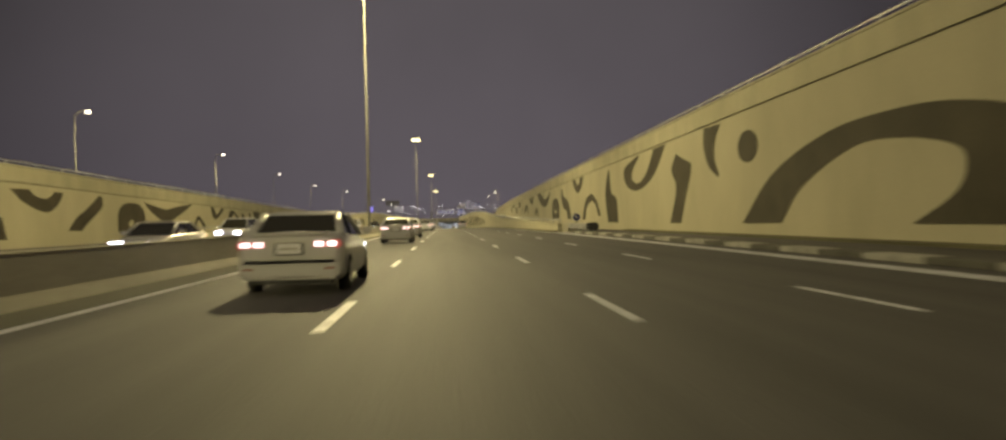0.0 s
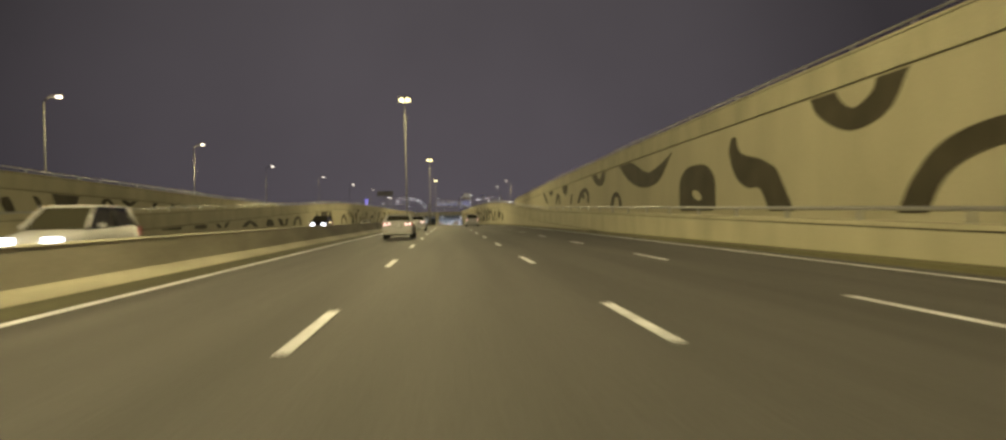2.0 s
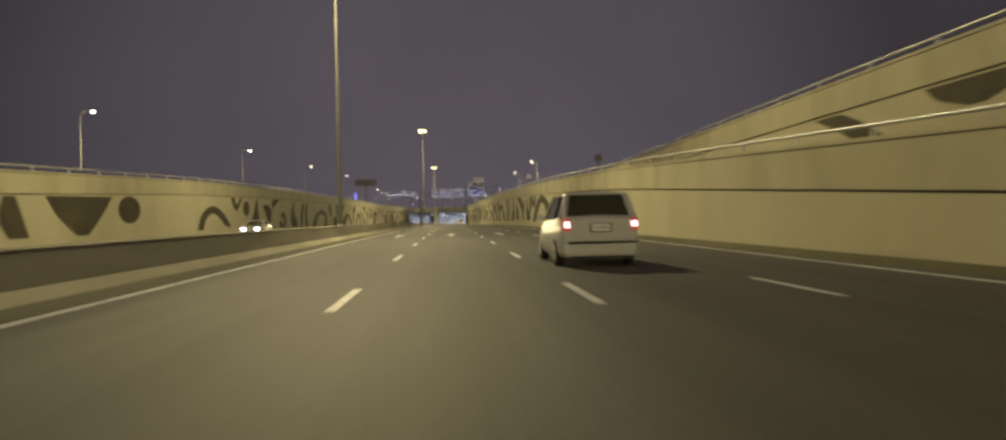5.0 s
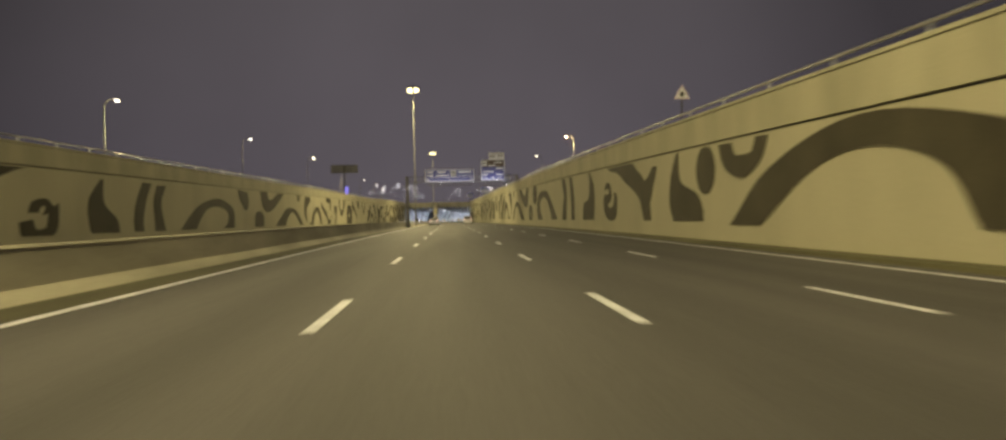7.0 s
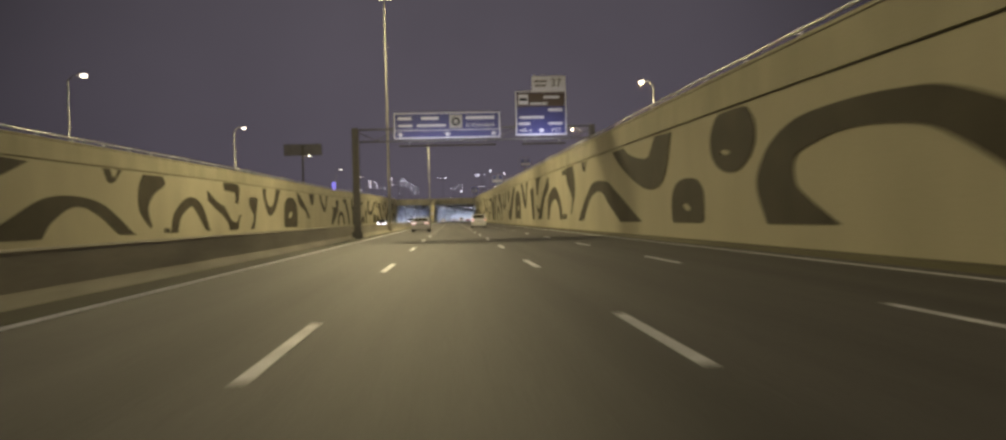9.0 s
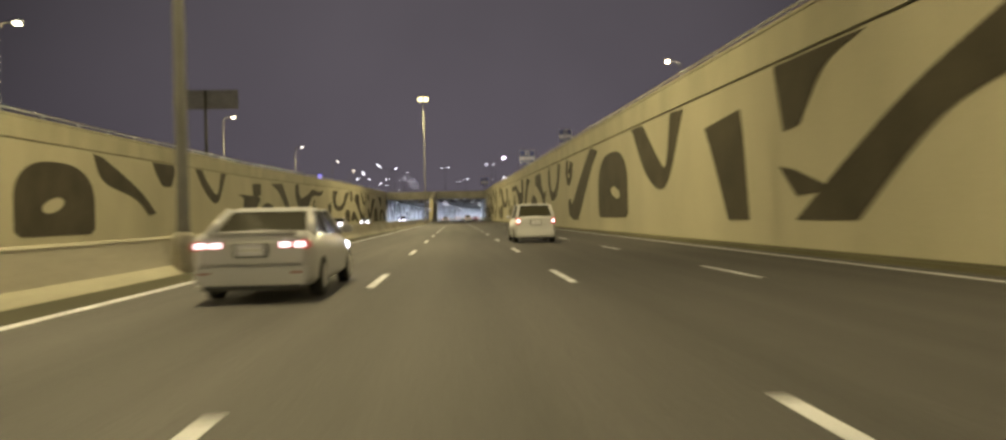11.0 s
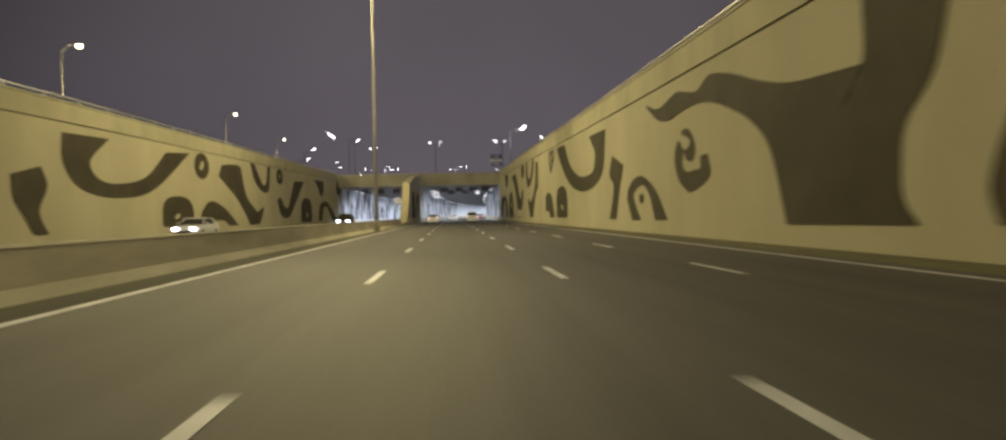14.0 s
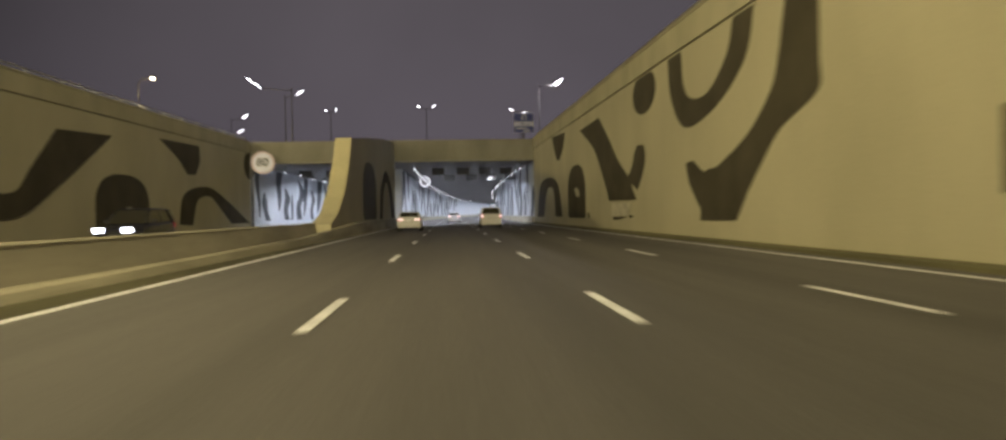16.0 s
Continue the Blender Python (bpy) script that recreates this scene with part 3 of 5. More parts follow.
band(R, (529.12, 7.92, 527.24, 8.03), (528.69, 6.08, 527, 6.47), (526.79, 4.62, 526.02, 5.72), (523.21, 4.97, 523.92, 5.64), (520.35, 6.17, 521.94, 6.65), (519.49, 7.86, 521.31, 7.79))
oval(R, 531.24, 535.6, 6.06, 8.21)
dome(R, 187.46, 190.72, 0.79, 2.12)
band(R, (201, 2.75, 199.49, 2.69), (200.28, 1.81, 199.05, 2.25), (198.28, 1.09, 198.23, 2.05), (195.72, 1.35, 197.29, 2.24), (193.47, 2.45, 196.89, 2.62))
band(R, (212.11, 0.77, 209.68, 0.79), (212.96, 2.08, 211.48, 1.91), (211.92, 2.8, 210.66, 2.39), (209.67, 2.9, 209.15, 2.36), (207.11, 2.2, 208.01, 1.85), (204.64, 0.81, 206.74, 0.78))
oval(R, 209.67, 210.43, 1.68, 2.32)
band(R, (233.9, 0.71, 231.29, 0.72), (230.6, 2.5, 227.8, 2.25), (225.3, 3.48, 224.9, 2.66), (219.9, 2.6, 222.3, 2.1), (215.25, 0.76, 221.12, 0.76))
band(R, (234.92, 3.64, 233.65, 3.59), (234.31, 2.74, 233.37, 3.17), (232.66, 2.31, 232.51, 3.1), (231.21, 2.79, 231.86, 3.15), (230.59, 3.55, 231.53, 3.59))
band(R, (255.56, 2.77, 255.4, 2.68), (255.06, 3.11, 254.89, 2.78), (254.4, 3.14, 254.37, 2.76), (253.79, 2.82, 254.28, 2.58), (253.63, 2.34, 254.57, 2.38), (253.98, 1.95, 255.2, 2.46), (254.68, 1.86, 255.62, 2.45))
band(R, (255.57, 2.46, 254.95, 2.38), (255.94, 2.01, 254.73, 1.86), (255.66, 1.32, 254.63, 1.7), (254.71, 0.88, 253.99, 1.58), (253.38, 0.8, 253.36, 1.63), (252.51, 1.02, 252.97, 1.84), (252.14, 1.56, 252.79, 2.15), (252.08, 2.09, 252.84, 2.4), (252.35, 2.43, 252.71, 2.5))
band(R, (261.4, 4.36, 261.17, 4.35), (260.79, 3.62, 259.61, 3.4), (261.16, 2.4, 259.17, 2.46), (263.2, 1.95, 259.2, 1.65), (263.64, 0.82, 259.51, 0.83))
band(R, (315.19, 4.93, 312.28, 4.93), (312.35, 3.7, 310.6, 4.36), (307.44, 2.44, 307.37, 3.96), (304.3, 2.81, 306.39, 4.32), (302.91, 4.77, 305.48, 5))
dome(R, 298.83, 303.12, 0.78, 2.63, (301.02, 1.44, 0.51, 0.16))
band(R, (328.06, 0.82, 325.8, 0.83), (326.14, 1.84, 324.54, 1.56), (324.06, 2.75, 322.9, 2.36), (322.14, 3.36, 321.5, 2.66), (319.98, 3.48, 319.87, 2.76), (317.81, 3.34, 318.28, 2.54), (316.12, 3.06, 316.86, 1.93), (308.58, 0.81, 313.47, 0.77))
band(R, (326.18, 5.21, 325.22, 5.17), (325.81, 4.66, 324.98, 4.78), (324.88, 4.41, 324.73, 4.69), (323.79, 5.18, 324.43, 5.15))
band(R, (334.06, 5.27, 330.26, 5.19), (333.6, 4.09, 329.45, 3.8), (331.05, 2.69, 329.86, 2.72), (331.82, 1.35, 331.53, 1.37))
band(R, (336.2, 5.18, 334.25, 5.13), (336.14, 4.76, 334.2, 4.71))
band(R, (347.1, 0.9, 346, 0.9), (345.98, 3.11, 344.22, 2.24), (341.23, 3.98, 341.19, 2.84), (337.9, 2.73, 338.91, 2.14), (336.45, 0.88, 338.01, 0.88))
band(R, (336.12, 1.42, 334.16, 1.39), (336.15, 0.93, 334.18, 0.94))
band(R, (346.35, 5.19, 345.75, 5.06), (349.98, 3.89, 345.83, 4), (352.81, 2.54, 349.14, 3.07), (355.82, 0.93, 352.44, 0.93))
band(R, (356.9, 2.55, 355.92, 2.4), (355.75, 1.63, 353.43, 1.72))
band(R, (357.21, 5.82, 352.01, 5.54), (357.02, 5.1, 354.01, 5.02), (356.54, 3.57, 355.55, 3.64))
band(R, (363.69, 4.48, 360.08, 4.72), (362.84, 3.33, 359.77, 3.61), (361.25, 0.92, 359.35, 0.92))
band(R, (376.16, 6.06, 373.76, 5.89), (372.99, 3.24, 370.9, 4), (369.45, 2.47, 369.32, 3.44), (366.53, 5.65, 368.41, 5.81))
dome(R, 377.39, 386.1, 1, 5.08, (380.71, 2.54, 1.39, 0.39))
band(R, (388.66, 6.14, 386.36, 5.58), (393.49, 4.18, 388.96, 4.44), (400.01, 1.14, 394.46, 1.13))
band(R, (400.08, 2.49, 398.7, 2.59), (400.11, 1.74, 398.49, 2.02), (399.22, 1.14, 397.85, 1.65), (397.47, 0.8, 396.69, 1.79), (394.85, 0.84, 395.38, 2.38))
band(R, (400.82, 5.99, 400.11, 5.95), (401.4, 5.02, 400.56, 4.92), (400.74, 4.02, 400.16, 4.43), (399.64, 3.77, 399.5, 4.4), (398.2, 4.28, 398.87, 4.77), (397.44, 5.47, 398.49, 5.77))
band(R, (400.09, 4.97, 399.62, 4.67), (399.29, 5.36, 398.81, 5.06), (398.72, 5.77, 398.28, 5.51))
band(R, (414.48, 5.85, 412.93, 6.21), (414.14, 4.32, 412.63, 4.55), (411.81, 2.72, 411.38, 3.67), (408.18, 3.05, 409.35, 3.67), (406.25, 4.21, 407.54, 4.6), (404.91, 5.98, 406.78, 6.1))
band(R, (427.75, 4.96, 427.42, 6.16), (424.63, 4.35, 424.2, 6.06), (422.29, 3.79, 421.79, 6), (420.57, 3.12, 420.73, 4.58), (419.51, 2.46, 418.83, 3.76), (418.86, 1.7, 417.39, 2.81), (418.54, 1.11, 417.37, 1.73), (418.36, 0.77, 416.76, 0.79))
band(R, (418.83, 3.76, 417.5, 2.7), (417.73, 3.7, 417.17, 3.14), (416.88, 3.89, 416.74, 3.47), (416.44, 4, 416.36, 3.82))
band(R, (434.95, 0.71, 433.13, 0.73), (433.76, 2.47, 431.91, 2.06), (431.58, 3.65, 430.26, 2.56), (428.8, 3.7, 428.47, 2.64), (426.18, 2.97, 426.81, 2.16), (424.87, 1.97, 425.67, 1.56), (424.15, 0.76, 425.3, 0.74))
band(R, (462.16, 4.25, 461.8, 4.12), (462.57, 3.77, 461.54, 3.67), (462.59, 3.15, 461.55, 3.11), (462.1, 2.55, 461.16, 2.89), (461.28, 2.15, 460.6, 2.81), (460.35, 1.98, 460.16, 2.86), (458.2, 2.51, 459.29, 2.89), (458.37, 3.38, 459.19, 3.37))
band(R, (461.62, 4.59, 461.5, 4.42), (460.92, 4.63, 460.83, 4.24), (460.2, 4.27, 460.51, 4.06), (459.83, 3.67, 460.66, 3.85), (460.15, 3.25, 461.23, 3.78), (460.86, 3.26, 461.84, 4.03))
band(R, (470.69, 0.77, 468.87, 0.79), (471.76, 2.06, 470.28, 2), (470.49, 2.87, 469.29, 2.49), (468.38, 3.03, 467.98, 2.52), (465.94, 2.24, 466.84, 1.86), (463.95, 0.81, 466, 0.78))
oval(R, 468.18, 469.04, 1.63, 2.14)
# a mended spot at the wall's foot, chipped below, and two small scars beside it
panel(R, [(541.5, 1.72, 541.4, 0.9), (539.0, 1.69, 539.3, 0.93), (536.4, 1.66, 537.3, 0.92)], "mortar_patch", M_PATCH)
panel(R, [(541.1, 0.88, 540.95, 0.67), (539.4, 0.86, 539.0, 0.74), (537.75, 0.89, 537.7, 0.86)], "chipped_spot")
panel(R, [(537.0, 0.95, 536.9, 0.9), (536.5, 0.96, 536.5, 0.8), (536.0, 0.94, 536.05, 0.9)], "chipped_spot")
panel(R, [(549.45, 1.15, 549.2, 1.15), (549.3, 0.95, 548.95, 0.95), (549.2, 0.74, 548.8, 0.74)], "chipped_spot")
band(R, (475.45, 4.61, 472.67, 3.91), (476.35, 3.52, 473, 3.36), (475.19, 2.69, 473.68, 2.6), (476.52, 0.79, 474.8, 0.8))
band(R, (499.61, 7.19, 494.87, 7.1), (496.39, 5.28, 493.42, 5.92), (492.85, 3.82, 491.28, 4.85), (489.95, 3.16, 489.26, 4.34), (486.49, 2.82, 486.97, 3.96), (483.39, 2.85, 484.17, 3.88), (480.69, 3.17, 481.93, 4.06), (478.83, 3.76, 481.14, 4.69), (478.09, 4.58, 481.13, 5.4), (477.56, 6.49, 483.09, 6.58))
dome(R, 493.83, 500.29, 0.82, 3.62, (496.81, 1.75, 0.85, 0.25))
band(R, (552.12, 7.25, 545.02, 7.3), (546.98, 5.54, 542.33, 5.82), (544.58, 3.99, 539.74, 4.26), (543.04, 2.78, 537.05, 3.05), (542, 1.84, 535.3, 1.8))
band(R, (534.8, 4.6, 533.74, 4.54), (535.46, 4.23, 533.34, 3.98), (535.99, 3.6, 533.83, 3.2), (537.3, 2.95, 535.0, 2.3))
dome(R, 550.4, 558.5, 0.73, 4.84, (554.03, 2.71, 1.16, 0.4))
band(R, (580.67, 0.73, 574.83, 0.76), (577.72, 4.08, 572.35, 3.23), (569.68, 4.6, 569.34, 3.65), (564.06, 3.58, 567.11, 3.08), (562.03, 0.8, 566.1, 0.79))
band(R, (567.76, 8.41, 559.69, 7.92), (566.17, 6.94, 560.94, 6.67), (564.59, 5.93, 563.37, 5.85))

band(L, (265.36, 4.26, 266.92, 4.25), (264.2, 2.9, 265.94, 2.96), (263.68, 1.55, 265.37, 1.55), (263.8, 0.45, 265.44, 0.4))
band(L, (268.03, 4.13, 269.81, 4.23), (267.27, 2.82, 268.84, 2.86), (267.49, 1.54, 269.22, 1.54), (267.64, 0.37, 269.86, 0.38))
band(L, (272.57, 0.39, 276.51, 0.28), (276.11, 2.18, 278.49, 1.74), (279.34, 3.14, 280.46, 2.55), (284.28, 3.52, 283.57, 2.75), (288.51, 2.57, 286.56, 2.28), (288.87, 0.94, 286.49, 1.23), (288.83, 0.28, 284.49, 0.38))
band(L, (290.38, 4.71, 294.14, 4.53), (290.97, 3.73, 294.61, 3.54), (293.11, 2.52, 294.19, 2.65))
band(L, (307.39, 0.6, 313.55, 0.56), (310.53, 1.76, 314.6, 1.51), (314.08, 2.97, 316.61, 2.37), (318.04, 3.16, 318.42, 2.54), (321.72, 2.58, 320.59, 2.03), (326.31, 0.58, 323.53, 0.74))
band(L, (299.98, 4.88, 303.23, 5.11), (300.83, 3.26, 303.6, 4.34), (302.69, 2.46, 304.42, 3.98), (305.65, 2.67, 306.19, 4.15), (308.55, 3.52, 308.13, 4.72), (312.53, 4.92, 309.67, 4.99))
dome(L, 297.19, 301.48, 0.58, 2.49)
band(L, (321.29, 5.14, 322.24, 5.19), (322.01, 4.3, 322.68, 4.66), (322.98, 4.33, 323.17, 4.68), (324.22, 5.29, 323.55, 5.26))
band(L, (327.8, 5.09, 331.47, 5.15), (327.01, 4.2, 331.94, 4.52), (326.79, 3.04, 329.71, 3.67), (327.32, 2.06, 328.53, 2.59), (328.96, 1.14, 329.15, 1.21))
band(L, (333.09, 0.59, 334.49, 0.48), (333.94, 2.32, 335.39, 1.93), (337.4, 3.69, 337.82, 2.87), (340.77, 3.07, 339.23, 2.51), (343.13, 0.57, 341.71, 0.83))
band(L, (331.64, 1.11, 332.8, 1.01), (331.76, 0.74, 332.94, 0.63))
band(L, (357.35, 4.2, 360.73, 4.19), (357.12, 3.37, 360.26, 3.08), (358.84, 2.04, 359.79, 2.04), (357.27, 0.51, 358.92, 0.48))
band(L, (443.32, 6.25, 445.57, 6.6), (443.37, 4.76, 446.37, 4.85), (445.07, 3.02, 452.42, 3.22), (445.14, 1.72, 451.45, 1.71), (444.79, 0.61, 450.82, 0.62))
band(L, (466.22, 6.34, 465.56, 5.92), (462.33, 5.92, 462.56, 5.21), (459.29, 6.01, 459.24, 5.22), (456.32, 6.12, 455.66, 4.83), (452.06, 5.15, 452.93, 3.45), (446.8, 4.34, 450.92, 2.13))
band(L, (475.86, 6.57, 482.03, 6.78), (475.96, 4.74, 479.33, 5.17), (478.17, 3.31, 480.37, 4.08), (483.27, 2.89, 483.32, 3.86), (489.54, 3.67, 488.1, 4.57), (497.51, 7.08, 492.13, 6.73))
dome(L, 491.1, 498.28, 0.78, 3.3, (494.39, 1.63, 0.64, 0.23))
band(L, (499.87, 1.1, 503, 0.56), (500.94, 2.29, 504.17, 1.14), (503.48, 3.06, 505.73, 1.23), (507.71, 2.36, 507.63, 1.11), (512.89, 0.46, 509.22, 0.53))
oval(L, 498.77, 502.77, 5.02, 7.37, (500.75, 6.22, 0.62, 0.44))
band(L, (505.66, 5.54, 506.83, 6.69), (507.86, 4.85, 509.84, 6.95), (510.1, 4.11, 513.3, 6.9), (512.58, 3.19, 514.37, 5.28), (514.92, 1.96, 516.07, 3.58), (516.77, 0.8, 519.95, 2.13), (517, 0.5, 521.22, 0.5))
band(L, (519.5, 2.0, 521.4, 0.8), (521.73, 2.4, 522.34, 1.51), (522.83, 2.72, 523.16, 2.47))
band(L, (517.55, 7.72, 519.02, 7.97), (519.23, 5.78, 521.2, 6.38), (522.67, 4.6, 523.15, 5.37), (525.91, 4.85, 524.88, 5.78), (526.83, 7.87, 525.47, 7.76))
oval(L, 530.32, 533.99, 5.81, 7.79, (532.12, 6.87, 0.52, 0.29))
band(L, (530.6, 3.76, 532.62, 4.12), (532.53, 1.82, 534.88, 2.84), (537.1, 1.42, 537.17, 2.89), (541.78, 3.36, 538.63, 4.16), (548.72, 6.94, 541.49, 6.6))
dome(L, 546.06, 554.73, 0.42, 4.41, (550.82, 1.77, 0.93, 0.41))
band(L, (557.16, 7.59, 566.43, 7.81), (560.96, 6.33, 566.61, 6.52), (563.34, 5.08, 565.43, 5.16))
band(L, (561.07, 0.78, 564.32, 0.6), (562.47, 3.38, 565.81, 2.88), (568.69, 4.19, 569.21, 3.31), (574.77, 3.02, 571.55, 2.59), (583.6, 0.55, 576.26, 0.62))
oval(L, 581.43, 586.19, 5.58, 8.63)
band(L, (470.6, 3.85, 473.49, 4.43), (470.83, 2.54, 474.11, 3.33), (471.68, 1.71, 473.25, 1.89), (472.86, 0.42, 474.32, 0.45))
band(L, (420.67, 5.45, 424.35, 5.6), (420.86, 3.93, 424.3, 4.24))
band(L, (422.83, 0.58, 424.26, 0.43), (424.05, 2.62, 425.56, 2.13), (427.62, 3.43, 427.58, 2.63), (431.37, 2.59, 429.75, 1.99), (433.25, 0.44, 430.86, 0.5))
band(L, (429.17, 5.84, 435.11, 6.09), (433.64, 4.72, 437.53, 4.51), (437.43, 2.49, 439.63, 2.76), (438.17, 0.55, 440.67, 0.54))
band(L, (458.95, 3.6, 457.62, 3.47), (458.98, 2.87, 457.72, 3.02), (458.34, 2.14, 457.2, 2.72), (456.79, 1.85, 456.45, 2.67), (455.37, 2.21, 455.86, 2.86), (455, 2.86, 455.76, 3.29))
band(L, (458.05, 4.37, 457.9, 4.01), (457.15, 4.45, 457.25, 3.84), (456.13, 3.64, 457.23, 3.35), (456.22, 2.97, 458.13, 3.31))
band(L, (461.27, 0.51, 462.99, 0.47), (462.55, 1.85, 464.12, 1.49), (465.88, 2.62, 465.84, 1.96), (469.13, 1.62, 467.35, 1.38), (468.8, 0.53, 466.94, 0.76))
oval(L, 464.67, 466.39, 1.07, 1.86)
band(L, (347.49, 5.42, 347.72, 4.66), (349.92, 5.5, 350.17, 4.6), (351.73, 5.5, 351.37, 4.52), (353.17, 5.09, 351.66, 4.02), (352.59, 3.37, 351.48, 3.49))
band(L, (342.46, 4.49, 342.52, 3.58), (344.29, 3.82, 344, 3.06), (345.92, 3.35, 345.6, 2.6), (347.4, 3.14, 347, 2.21))
band(L, (347.4, 3.24, 346.87, 2.3), (348.68, 2.49, 348.91, 1.36), (350.05, 1.68, 349.43, 0.62), (351.86, 1.51, 352.14, 0.6), (353.9, 2.23, 352.87, 2.22))
band(L, (363.17, 5.44, 364.76, 5.56), (363.87, 3.92, 364.96, 4.2), (366.26, 2.26, 366.61, 3.33), (369.67, 3.04, 368.77, 3.88), (372.57, 5.72, 370.17, 5.69))
dome(L, 374.73, 383.44, 0.66, 4.84, (378.61, 2.38, 1.23, 0.46))
band(L, (383.46, 5.66, 384.65, 5.56), (384.84, 4.01, 388.09, 4.44), (389.68, 2.99, 390.89, 3.35), (391.98, 1.83, 393.25, 2))
band(L, (392.59, 6.08, 396.93, 6.2), (393.5, 4.98, 397.11, 5.12), (394.72, 4.07, 396.33, 4.11))
band(L, (401.75, 6.26, 403.32, 6.26), (404.26, 4.21, 405.46, 4.77), (408.05, 3.08, 408.13, 3.91), (411.31, 6.53, 409.45, 6.31))
band(L, (415.16, 4.07, 417.24, 4.11), (417.17, 3.44, 423.95, 3.79), (414.82, 0.85, 416.89, 0.83))
band(L, (249.13, 1.41, 250.48, 1.57), (249.51, 0.56, 250.78, 1.05), (251.39, 0.33, 251.43, 1.04), (253, 1.01, 251.9, 1.21), (253.22, 2.49, 252.15, 2.11))
band(L, (250, 1.92, 251.14, 1.92), (250.52, 2.55, 251.28, 2.21), (251.97, 2.72, 251.82, 2.29), (252.84, 2.12, 251.46, 1.75))
band(L, (258.51, 4.12, 258.97, 4.19), (256.88, 2.76, 259.07, 2.6), (256.89, 1.36, 260.93, 1.55), (257.44, 0.34, 261.36, 0.32))
band(L, (215.93, 0.38, 217.57, 0.48), (217.36, 2.13, 218.5, 1.63), (220.76, 2.94, 220.72, 2.23), (224.31, 2.19, 223.14, 1.61), (226.69, 0.79, 224.64, 1.02))
band(L, (226.87, 3.96, 227.94, 4.01), (227.7, 2.96, 228.45, 3.4), (229.06, 2.66, 229.1, 3.3), (231.12, 4.02, 230.31, 3.99))
oval(L, 231.35, 233.97, 2.03, 3.72)
band(L, (237.18, 4.03, 237.56, 4), (235.81, 2.29, 238.1, 2.31), (234.44, 1.34, 238.31, 1.56), (234.72, 0.29, 238.49, 0.29))
band(L, (240.36, 3.37, 243.03, 3.55), (242.14, 1.81, 244.52, 2.37), (242.04, 0.47, 243.58, 0.44))
band(L, (249.93, 4.46, 245.49, 4.3), (243.74, 2.64, 244.5, 2.09))
band(L, (190.23, 3.03, 198.72, 3.17), (191.59, 1.85, 196.91, 1.7), (193.92, 0.62, 195.18, 0.61))
oval(L, 199.69, 203.34, 1.37, 3.29)
band(L, (186.13, 2.96, 187.18, 2.98), (185.77, 1.62, 188.13, 1.26), (186.98, 0.27, 188.6, 0.24))
band(L, (123.29, 0.95, 126.37, 0.96), (124.34, 0.48, 125.47, 0.5))
band(L, (128.85, 1.2, 130.03, 1.06), (130.12, 0.42, 130.82, 0.67), (131.35, 0.22, 131.51, 0.58), (133.75, 1.35, 132.26, 1.17))
band(L, (137.7, 0.27, 139.45, 0.23), (139.33, 1.02, 140.59, 0.8), (141.86, 1.43, 141.93, 1.09), (144.82, 0.91, 143.28, 0.77), (146.58, 0.24, 144.46, 0.28))
oval(L, 149.58, 153.53, 0.15, 1.6)
band(L, (156.01, 1.7, 158.4, 1.59), (158.3, 0.47, 159.8, 0.76), (160.52, 0.25, 160.56, 0.75), (162.99, 1.7, 161.09, 1.59))
band(L, (165.67, 0.21, 167.05, 0.19), (167.19, 1.71, 168.58, 1.41), (170.48, 2.05, 170.26, 1.66), (172.32, 1.27, 170.96, 1.15), (172.21, 0.2, 170.68, 0.22))
band(L, (114.74, 0.93, 115.2, 1.02), (115.36, 0.41, 115.96, 0.78), (117.16, 0.3, 117.06, 0.9), (118.66, 0.46, 118.25, 0.98), (119.68, 0.96, 119.14, 1.01))
dome(L, 122.75, 125.88, 0.29, 1.23)

band(LB, (47.05, 4.26, 49.33, 4.32), (48.78, 3.32, 50.34, 3.83), (51.72, 2.65, 51.7, 3.68), (53.46, 3.23, 52.73, 4), (54.43, 4.23, 53.01, 4.25))
band(LB, (60.77, 4.23, 61.26, 4.07), (58.32, 3.01, 61.1, 3.16), (56.5, 2.24, 58.49, 1.82), (55.17, 1.21, 57.32, 1.18))
dome(LB, 64.45, 70.86, 0.81, 3.77, (67.4, 1.79, 0.6, 0.35))
band(LB, (70.64, 3.9, 71.1, 3.85), (72.91, 2.84, 74, 3.52), (76.44, 1.91, 76.92, 3.3), (80.43, 2.63, 79.69, 3.63), (85.33, 4.04, 83.97, 4.01))
band(LB, (85.77, 1.38, 86.71, 1.37), (86.4, 2.21, 87.14, 2.05), (87.58, 2.68, 87.54, 2.21), (89.2, 2.06, 88.3, 1.9), (90.26, 1.35, 89.14, 1.35))
band(LB, (92.46, 3.94, 93.64, 3.9), (93.22, 2.72, 94.68, 3.07), (95.07, 2.4, 95.47, 3.08), (98.45, 3.81, 97.03, 3.86))
band(LB, (100.09, 1.64, 101.99, 1.63), (100.87, 3.32, 102.35, 2.79), (102.82, 3.6, 103.17, 3.16), (106.07, 2.44, 104.7, 2.44), (107.11, 1.61, 105.3, 1.62))
band(LB, (44.87, 2.37, 45.88, 2.2), (44.78, 0.49, 46.5, 0.47))
band(LB, (122.28, 2.73, 123.04, 2.81), (122.88, 3.51, 123.44, 3.26), (123.84, 3.61, 123.83, 3.27), (125.02, 3, 124.41, 2.99))
band(LB, (126.65, 3.75, 127.53, 3.78), (127.15, 3.17, 127.97, 3.43), (128.73, 2.91, 128.75, 3.33), (130.85, 3.76, 130.06, 3.79))
